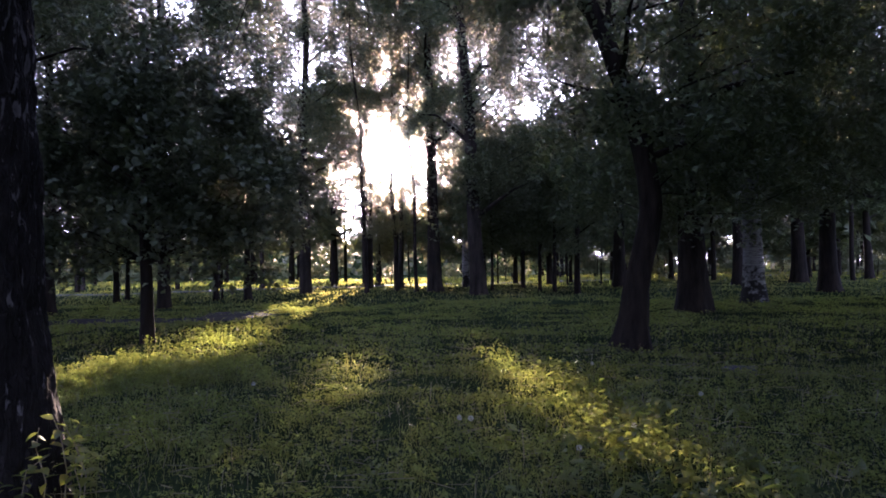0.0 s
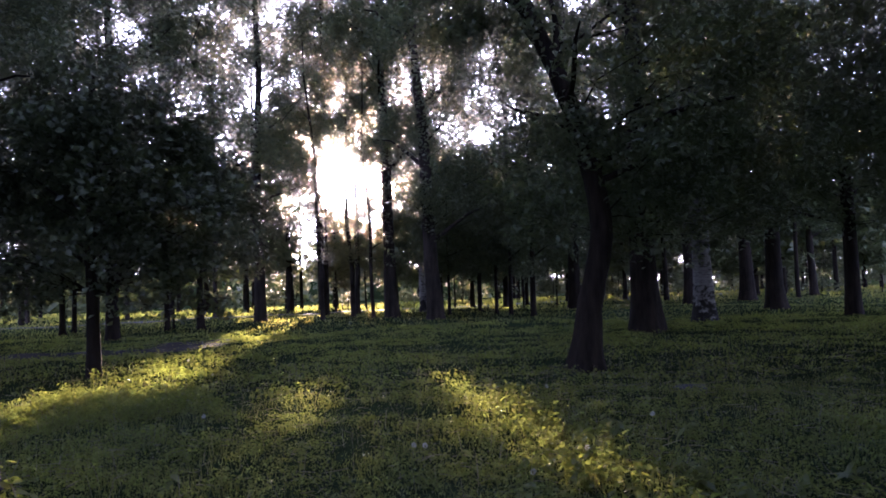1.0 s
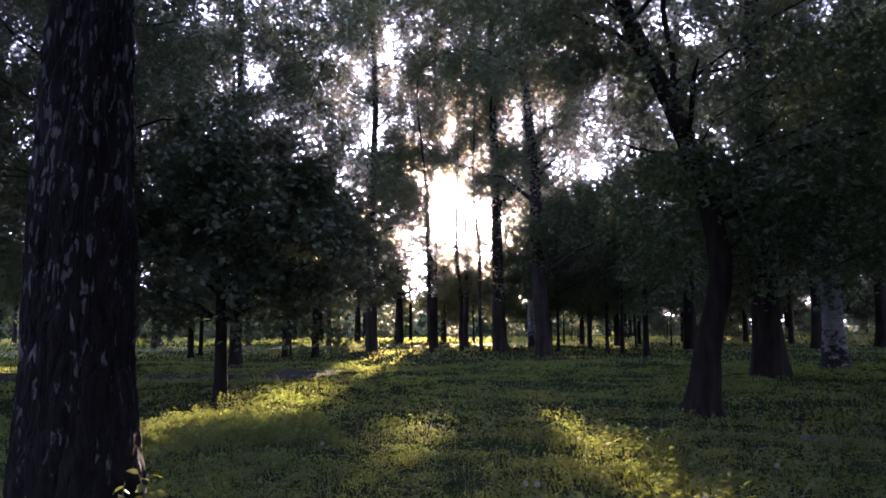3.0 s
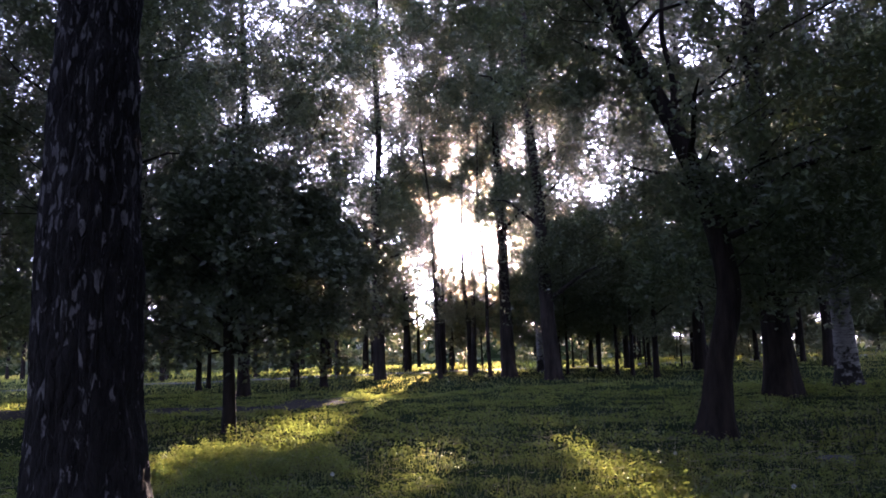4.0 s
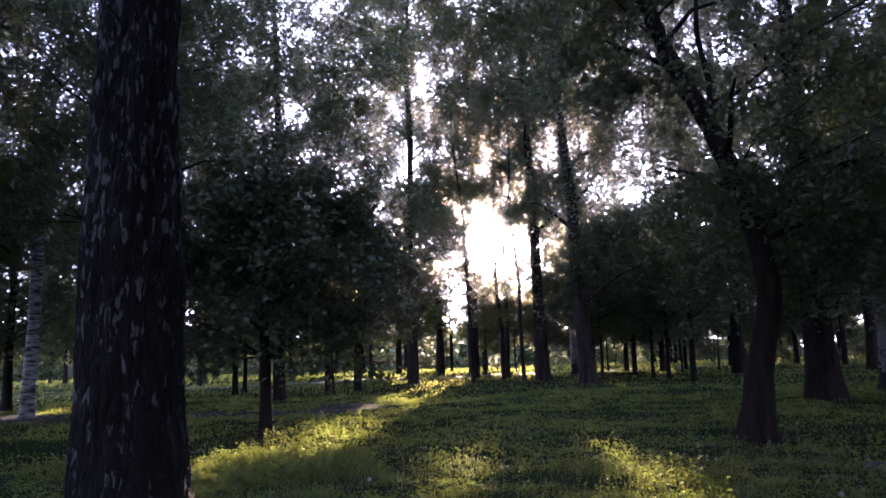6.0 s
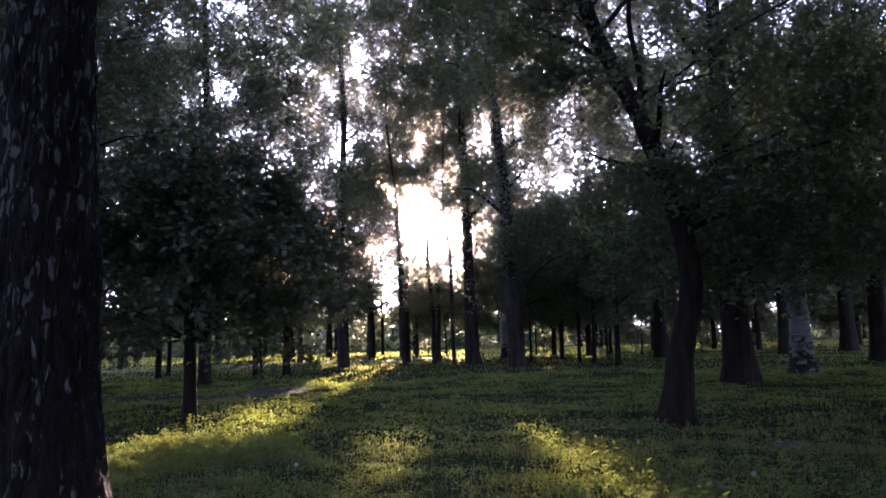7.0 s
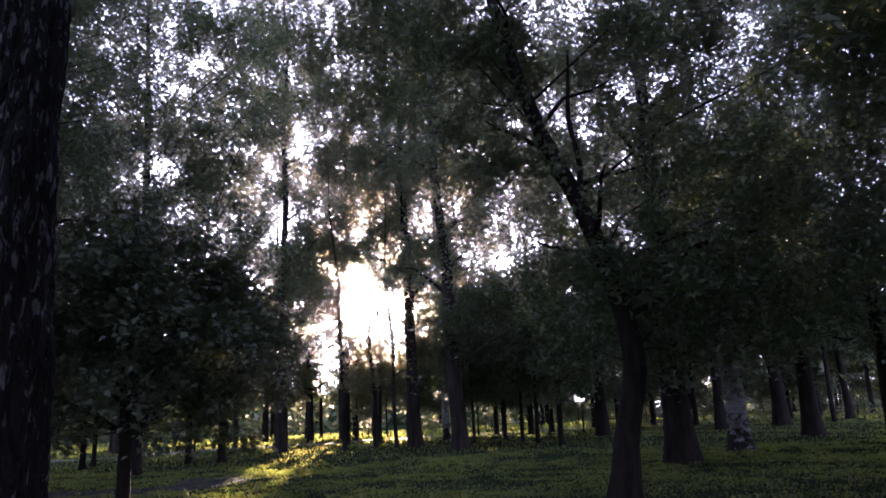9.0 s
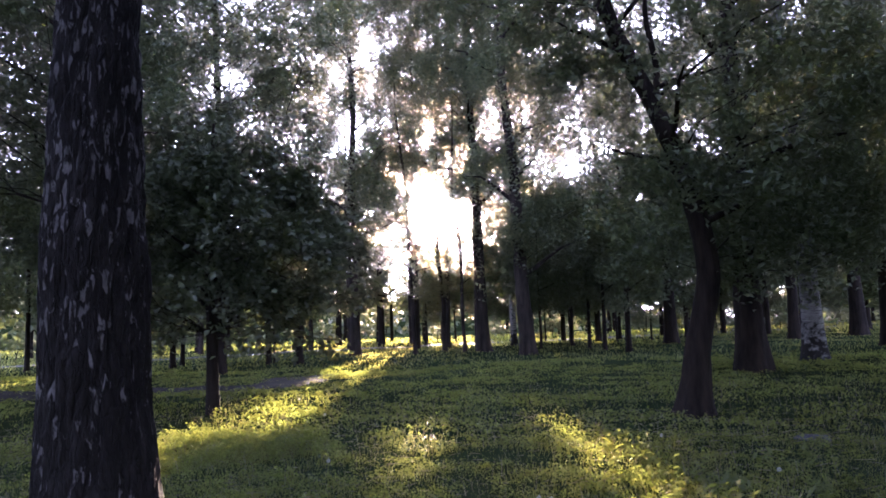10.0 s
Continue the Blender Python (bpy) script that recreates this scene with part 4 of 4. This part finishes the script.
def far_wood():
    """A belt of undergrowth and woods that closes the view."""
    n = 2200
    a = np.radians(rng.uniform(0, 360, n))
    d = rng.uniform(130, 175, n)
    top = 16 + 5 * np.sin(a * 9) + 3 * np.sin(a * 23 + 1)
    c = np.stack([d * np.sin(a), d * np.cos(a), rng.uniform(0.0, 1.0, n) ** 1.3 * top], 1)
    p = np.repeat(c, 22, axis=0) + rng.normal(size=(n * 22, 3)) * (2.0, 2.0, 1.0)
    # sparse undergrowth to the north-east, where the sky comes down between the trunks
    clearing = (p[:, 0] > 0.42 * p[:, 1]) & (p[:, 1] > 0) & (p[:, 2] < 1.8) & (rng.random(len(p)) < 0.6)
    # thin towards the low sun, whose light comes in between the trunks
    side = np.abs(np.degrees(np.arctan2(p[:, 0], p[:, 1])) + 4.0)
    thin = (p[:, 1] > 0) & (rng.random(len(p)) < 0.6 * np.exp(-((side / 11.0) ** 2)))
    p = p[(p[:, 2] > 0) & ~sun_cut(p) & ~clearing & ~thin]
    verts, tris = leaf_verts(p, 2.3, 0.3)
    tagged(link_mesh("far_wood", verts, tris, leaf_far), "belt of distant woodland closing the park", "woods", kind="stuff")


far_wood()


def horizon_bank():
    """A low bank added behind the far wood, to hide bright sky at the horizon."""
    n = 360
    a = np.linspace(0, 2 * np.pi, n, endpoint=False)
    rows = []
    for k, (d, h) in enumerate(((176, 0.0), (177, 3.0), (180, 5.5), (186, 7.5), (200, 8.5), (260, 6.0), (420, 0.0))):
        bump = 1 + 0.25 * np.sin(a * 31 + k) + 0.2 * np.sin(a * 77 + 2 * k)
        bump = bump * np.where((np.sin(a) > 0.2 * np.cos(a)) & (np.cos(a) > 0), 0.12, 1.0)
        rows.append(np.stack([d * np.sin(a), d * np.cos(a), h * bump], 1))
    v = np.concatenate(rows)
    i = np.arange(n)
    f = np.concatenate([np.stack([k * n + i, k * n + (i + 1) % n, (k + 1) * n + (i + 1) % n, (k + 1) * n + i], 1) for k in range(6)])
    tagged(link_mesh("backdrop", v, f, ground_mat, None, True), "turf bank added to hide sky at the horizon", "backdrop", kind="structure")


horizon_bank()

# ---- grass and weeds ----
def blades(name, x, y, tall, wide, mat, label, bend=0.5):
    """Single bent blades of grass, each of two tapering pieces."""
    n = len(x)
    a = rng.uniform(0, 2 * np.pi, n)
    h = tall * rng.uniform(0.4, 1.4, n)
    w = wide * rng.uniform(0.6, 1.4, n)
    base = np.stack([x, y, height(x, y) - 0.01], 1)
    out = np.stack([np.cos(a), np.sin(a), 0 * a], 1)
    side = np.stack([-np.sin(a), np.cos(a), 0 * a], 1) * (w / 2)[:, None]
    up = np.array((0, 0, 1.0))
    b = (bend * rng.uniform(0.2, 1.3, n))[:, None]
    mid = base + up * (0.55 * h)[:, None] + out * b * 0.25 * h[:, None]
    tip = base + up * (h * (1 - 0.25 * b[:, 0]))[:, None] + out * b * 0.8 * h[:, None]
    v = np.stack([base - side, base + side, mid + 0.7 * side, mid - 0.7 * side, tip], 1).reshape(-1, 3)
    k = np.arange(n)[:, None] * 5
    t = np.concatenate([k + (0, 1, 2), k + (0, 2, 3), k + (3, 2, 4)], 1).reshape(-1, 3)
    return tagged(link_mesh(name, v, t, mat), label, "grass", kind="stuff")


def scatter(n, y0, y1, spread=0.62, patch=0.5, bare=-1.1):
    """Spots on the ground ahead, in a widening field, with thin and thick patches, off the footpath."""
    y = np.sqrt(rng.uniform(y0**2, y1**2, n))
    x = rng.uniform(-spread, spread, n) * (y + 2.0)
    keep = np.array([noise.noise((px * 0.45, py * 0.45, 0.3)) + 0.6 * noise.noise((px * 1.7, py * 1.7, 4.0)) for px, py in zip(x, y)]) > rng.uniform(bare, patch, n)
    py = np.interp(x, [-26, -18, -13, -9.7, -7.7, -6.9], [23.6, 22.2, 21.5, 21.2, 21.9, 23.4])
    on_path = (np.abs(y - py) < 1.35) & (x < -6.0) & (x > -26)
    keep &= ~on_path | (rng.random(n) < 0.1)
    return x[keep], y[keep]


def lush(x, y):
    """How tall the growth stands: rank clumps along the open strips, low turf between."""
    n = np.array([noise.noise((px * 0.8, py * 0.8, 7.0)) + 0.5 * noise.noise((px * 2.6, py * 2.6, 2.0)) for px, py in zip(x, y)])
    u = x + 0.07 * y
    strip_a = np.exp(-(((u + 3.5) / 1.3) ** 2)) * (y > 8) * np.clip((14.0 - y) / 4.0, 0.1, 1.0)
    strip_b = np.exp(-(((u - 2.05) / 0.5) ** 2)) * (y > 4) * (y < 13)
    strip_c = np.exp(-(((u + 0.6) / 0.6) ** 2 + ((y - 11.2) / 1.5) ** 2))
    return np.clip(0.66 + 1.1 * n, 0.3, 1.7) * (1 + (0.4 + 1.2 * np.clip(n + 0.1, 0, 1)) * strip_a + 0.1 * strip_b + 0.6 * strip_c)


x, y = scatter(84000, 1.0, 11)
blades("near_grass", x, y, 0.12 * lush(x, y), 0.006, grass_mat, "uneven unmown grass", 1.5)
x, y = scatter(70000, 11, 28, 0.8)
blades("middle_grass", x, y, 0.11 * lush(x, y), 0.015, grass_mat, "uneven unmown grass", 1.6)
x, y = scatter(46000, 28, 62, 0.8)
blades("far_grass", x, y, 0.13, 0.035, grass_mat, "uneven unmown grass", 1.4)
x, y = scatter(26000, 62, 105, 0.8)
blades("distant_grass", x, y, 0.25, 0.1, grass_mat, "uneven unmown grass")
a, d = rng.uniform(0, 2 * np.pi, 24000), np.sqrt(rng.uniform(0, 1, 24000)) * 10.0
x, y = d * np.cos(a), d * np.sin(a)
outside = (y < 1.0) | (np.abs(x) > 0.62 * (y + 2))
x, y = x[outside], y[outside]
blades("near_grass", x, y, 0.1 * lush(x, y), 0.016, grass_mat, "uneven unmown grass", 1.0)
x, y = scatter(3600, 3.2, 20)
blades("dry_grass", x, y, 0.26, 0.006, dry_mat, "pale dry grass stalks", 1.6)


def clumps(name, n, y0, y1, size, wide, tall, each, label, along=()):
    """Rounded clumps of broad-leaved weeds, with leaves on their domes; along: lines x0, y0, x1, y1, half breadth to keep to."""
    x, y = scatter(n, y0, y1, 0.66, 0.45, -0.5)
    if along:
        keep = np.zeros(len(x), bool)
        for ax, ay, bx, by, half in along:
            keep |= (np.abs(x - np.interp(y, [ay, by], [ax, bx])) < half) & (y > ay) & (y < by)
        x, y = x[keep], y[keep]
    r = wide * rng.uniform(0.5, 1.5, len(x))
    h = tall * rng.uniform(0.5, 1.5, len(x)) * lush(x, y) ** 0.7
    v = rng.normal(size=(len(x), each, 3))
    v[..., 2] = np.abs(v[..., 2])
    v /= np.linalg.norm(v, axis=2)[..., None]
    v *= rng.uniform(0.55, 1.1, (len(x), each, 1))
    p = np.stack([x, y, height(x, y)], 1)[:, None] + v * np.stack([r, r, h], 1)[:, None]
    vv, tt = leaf_verts(p.reshape(-1, 3), size, 0.9, 0.62)
    tagged(link_mesh(name, vv, tt, weed_mat), label, "ground cover", kind="stuff")


clumps("near_weed_clumps", 2700, 1.4, 11, 0.036, 0.11, 0.15, 30, "rounded clumps of low green weeds")
clumps("small_weed_clumps", 1400, 1.4, 8, 0.018, 0.08, 0.09, 32, "fine-leaved low weeds in the turf")
clumps("tall_weed_clumps", 5200, 8, 12, 0.045, 0.11, 0.2, 40, "tall tufts of leafy weeds in the open strip", ((-3.4, 9.2, -4.2, 11.6, 1.3),))
clumps("middle_weed_clumps", 4200, 11, 30, 0.062, 0.2, 0.15, 16, "rounded clumps of low green weeds")


def litter(n):
    """Dry stems and bits of old leaf lying across the turf."""
    x, y = scatter(n, 3.2, 14)
    a, ln = rng.uniform(0, 2 * np.pi, len(x)), rng.uniform(0.06, 0.32, len(x))
    base = np.stack([x, y, height(x, y) + rng.uniform(0.02, 0.07, len(x))], 1)
    d = np.stack([np.cos(a), np.sin(a), rng.normal(size=len(x)) * 0.12], 1) * ln[:, None]
    bow = np.stack([-np.sin(a), np.cos(a), np.full(len(x), 0.3)], 1) * (ln * rng.normal(size=len(x)) * 0.12)[:, None]
    up = np.array((0, 0, 0.0035))
    v = np.stack([base - up, base + up, base + 0.5 * d + bow + up, base + 0.5 * d + bow - up, base + d], 1).reshape(-1, 3)
    k = np.arange(len(x))[:, None] * 5
    t = np.concatenate([k + (0, 2, 1), k + (0, 3, 2), k + (3, 4, 2)], 1).reshape(-1, 3)
    tagged(link_mesh("dry_litter", v, t, dry_mat), "pale dry stems lying in the turf", "litter", kind="stuff")


litter(2600)


def seed_stalks(n):
    """Thin flowering stalks with small drooping seed heads."""
    x, y = scatter(n, 3.4, 16)
    h = 0.28 * rng.uniform(0.6, 1.5, len(x)) * np.sqrt(lush(x, y))
    lean = rng.normal(size=(len(x), 2)) * 0.12
    base = np.stack([x, y, height(x, y)], 1)
    top = base + np.c_[lean * h[:, None], h]
    pts = [top]
    for k in range(7):
        pts.append(top + np.c_[rng.normal(size=(len(x), 2)) * 0.012, -0.013 * k * np.ones(len(x))])
    v1, t1 = leaf_verts(np.concatenate(pts), 0.017, -0.3, 0.35)
    side = np.array((0.0016, 0.0, 0.0))
    v2 = np.stack([base - side, base + side, top], 1).reshape(-1, 3)
    t2 = np.arange(len(v2)).reshape(-1, 3) + len(v1)
    tagged(link_mesh("seeding_grass", np.r_[v1, v2], np.r_[t1, t2], dry_mat), "thin grass stalks with seed heads", "grass", kind="stuff")


seed_stalks(1500)


def low_leaves(name, n, y0, y1, size, label):
    x, y = scatter(n, y0, y1, 0.7, 0.35, -0.3)
    z = height(x, y) + rng.uniform(0.15, 1.0, len(x)) ** 0.8 * 0.12 * lush(x, y)
    v, t = leaf_verts(np.stack([x, y, z], 1), size, 0.4, 0.6)
    tagged(link_mesh(name, v, t, weed_mat), label, "ground cover", kind="stuff")


low_leaves("near_ground_cover", 46000, 1.0, 11, 0.031, "small broad-leaved weeds in the grass")
low_leaves("far_ground_cover", 70000, 11, 32, 0.064, "small broad-leaved weeds in the grass")


def broad_leaf(long, wide, droop=0.25):
    """A pointed leaf blade on +x with a folded midrib and wavy edge."""
    u = np.linspace(0, 1, 7)
    w = wide * np.sin(np.pi * np.clip(u, 0.02, 1) ** 0.75) * (1 + 0.12 * np.sin(u * 19))
    z = -droop * long * u**2
    mid = np.stack([u * long, 0 * u, z], 1)
    left = np.stack([u * long, w, z + 0.22 * w], 1)
    right = np.stack([u * long, -w, z + 0.22 * w], 1)
    v = np.concatenate([right, mid, left])
    i = np.arange(6)
    return v, np.concatenate([np.stack([i, i + 1, i + 8, i + 7], 1), np.stack([i + 7, i + 8, i + 15, i + 14], 1)])


def weed_plant(name, tall, leaves, long, wide, label, seed, upright=50):
    r = np.random.default_rng(seed)
    ob = thing(name, 0, 0, label, "weed", "weeds in the glade", 0)
    tube_part("stem", [(0, 0, -0.03), (0.01, 0, tall * 0.5), (0.03, 0.01, tall)], [0.005, 0.004, 0.002], weed_mat, ob, 5)
    v, f = broad_leaf(long, wide)
    me = None
    for k in range(leaves):
        if me is None:
            leaf = link_mesh("leaf", v, f, weed_mat, ob, True)
            me = leaf.data
        else:
            leaf = new("leaf", me)
            leaf.parent = ob
        z = tall * (0.15 + 0.85 * k / leaves)
        leaf.matrix_basis = pose(0.02 * k / leaves, 0, z, r.uniform(-25, 25), -upright + 70 * r.random(), k * 137 + r.uniform(-30, 30)) @ Matrix.Diagonal((*([r.uniform(0.7, 1.15)] * 3), 1))
    return ob


weeds = [weed_plant("broad_leaved_weed", 0.24, 11, 0.075, 0.022, "upright weed with long light green leaves", 1),
         weed_plant("broad_leaved_weed", 0.32, 13, 0.07, 0.021, "upright weed with long light green leaves", 2),
         weed_plant("broad_leaved_weed", 0.14, 7, 0.14, 0.02, "low weed rosette with long toothed leaves", 3, 30)]
plan = np.random.default_rng(5)
spots = []
for _ in range(135):
    t = plan.random()
    spots.append((np.interp(t, [0, 0.4, 0.75, 1], [1.72, 1.68, 1.58, 1.25]) + plan.normal() * 0.3, np.interp(t, [0, 0.4, 0.75, 1], [4.1, 5.6, 7.8, 9.9]) + plan.normal() * 0.25))
for _ in range(60):
    spots.append((plan.uniform(-5.4, -3.2), plan.uniform(9.5, 17)))
for _ in range(60):
    spots.append((plan.uniform(-2.6, 4.5), plan.uniform(4.3, 11)))
for k, (x, y) in enumerate(spots):
    m = pose(x, y, float(height(x, y)), plan.uniform(-8, 8), plan.uniform(-8, 8), plan.uniform(0, 360)) @ Matrix.Diagonal((*([plan.uniform(0.7, 1.25)] * 3), 1))
    if k < 3:
        weeds[k].matrix_basis = m
    else:
        c = copy_thing(weeds[k % 3], m)
        c.matrix_basis = m


def dandelion(x, y, tall):
    ob = thing("dandelion", x, y, "dandelion gone to seed with a white downy head", "dandelion", "dandelions")
    tube_part("stem", [(0, 0, -0.03), (0.01, 0, tall * 0.6), (0.015, 0.005, tall)], [0.004, 0.003, 0.003], weed_mat, ob, 6)
    v = rng.normal(size=(150, 3))
    v /= np.linalg.norm(v, axis=1)[:, None]
    c = np.array((0.015, 0.005, tall)) + v * 0.022 * rng.uniform(0.75, 1.0, 150)[:, None]
    vv, tt = leaf_verts(c, 0.011, 0.0, 0.5)
    link_mesh("seed_head", vv, tt, seed_mat, ob, False, "white downy seed head")


for x, y, tall in ((1.6, 6.1, 0.2), (0.27, 6.2, 0.2), (0.18, 6.4, 0.17), (1.05, 5.55, 0.15), (-2.1, 8.3, 0.2), (1.9, 9.3, 0.25), (-4.25, 15.1, 0.3), (-3.2, 12.9, 0.22), (2.6, 7.4, 0.18)):
    dandelion(x, y, tall)


def shoot(x, y, tall, seed):
    """A leafy root shoot beside the old trunk."""
    r = np.random.default_rng(seed)
    ob = thing("root_shoot", x, y, "thin leafy shoot at the foot of the old trunk", "shoot", "root shoots")
    pts = [(0, 0, -0.05), (0.02, 0.01, tall * 0.4), (0.05 * r.normal(), 0.03, tall * 0.75), (0.08 * r.normal(), 0.02, tall)]
    tube_part("stem", pts, [0.006, 0.005, 0.004, 0.002], dry_mat, ob, 6)
    v, f = broad_leaf(0.085, 0.027)
    for k in range(13):
        z = tall * (0.25 + 0.75 * k / 13)
        p = [np.interp(z, [q[2] for q in pts], [q[i] for q in pts]) for i in (0, 1)]
        leaf = link_mesh("leaf", v, f, weed_mat, ob, True)
        leaf.matrix_basis = pose(p[0], p[1], z, r.uniform(-30, 30), r.uniform(-35, 25), k * 137.0)


for k, (x, y, h) in enumerate(((-2.46, 4.72, 0.55), (-2.4, 4.86, 0.62), (-2.32, 4.95, 0.5), (-2.54, 4.6, 0.4), (-2.28, 4.8, 0.34), (-2.42, 5.1, 0.55), (-2.64, 4.5, 0.3))):
    shoot(x, y, h, 60 + k)


def flat_stone(x, y):
    bm = bmesh.new()
    bmesh.ops.create_icosphere(bm, subdivisions=3, radius=0.2)
    for v in bm.verts:
        v.co *= 1 + 0.5 * noise.noise(v.co * 7)
        v.co.z *= 0.26
        v.co.x *= 1.2
    me = bpy.data.meshes.new("stone")
    bm.to_mesh(me)
    bm.free()
    me.materials.append(stone_mat)
    ob = new("stone", me)
    ob.location = (x, y, float(height(x, y)) + 0.03)
    tagged(ob, "flat pale stone lying in the grass", "stone")


flat_stone(4.16, 10.2)
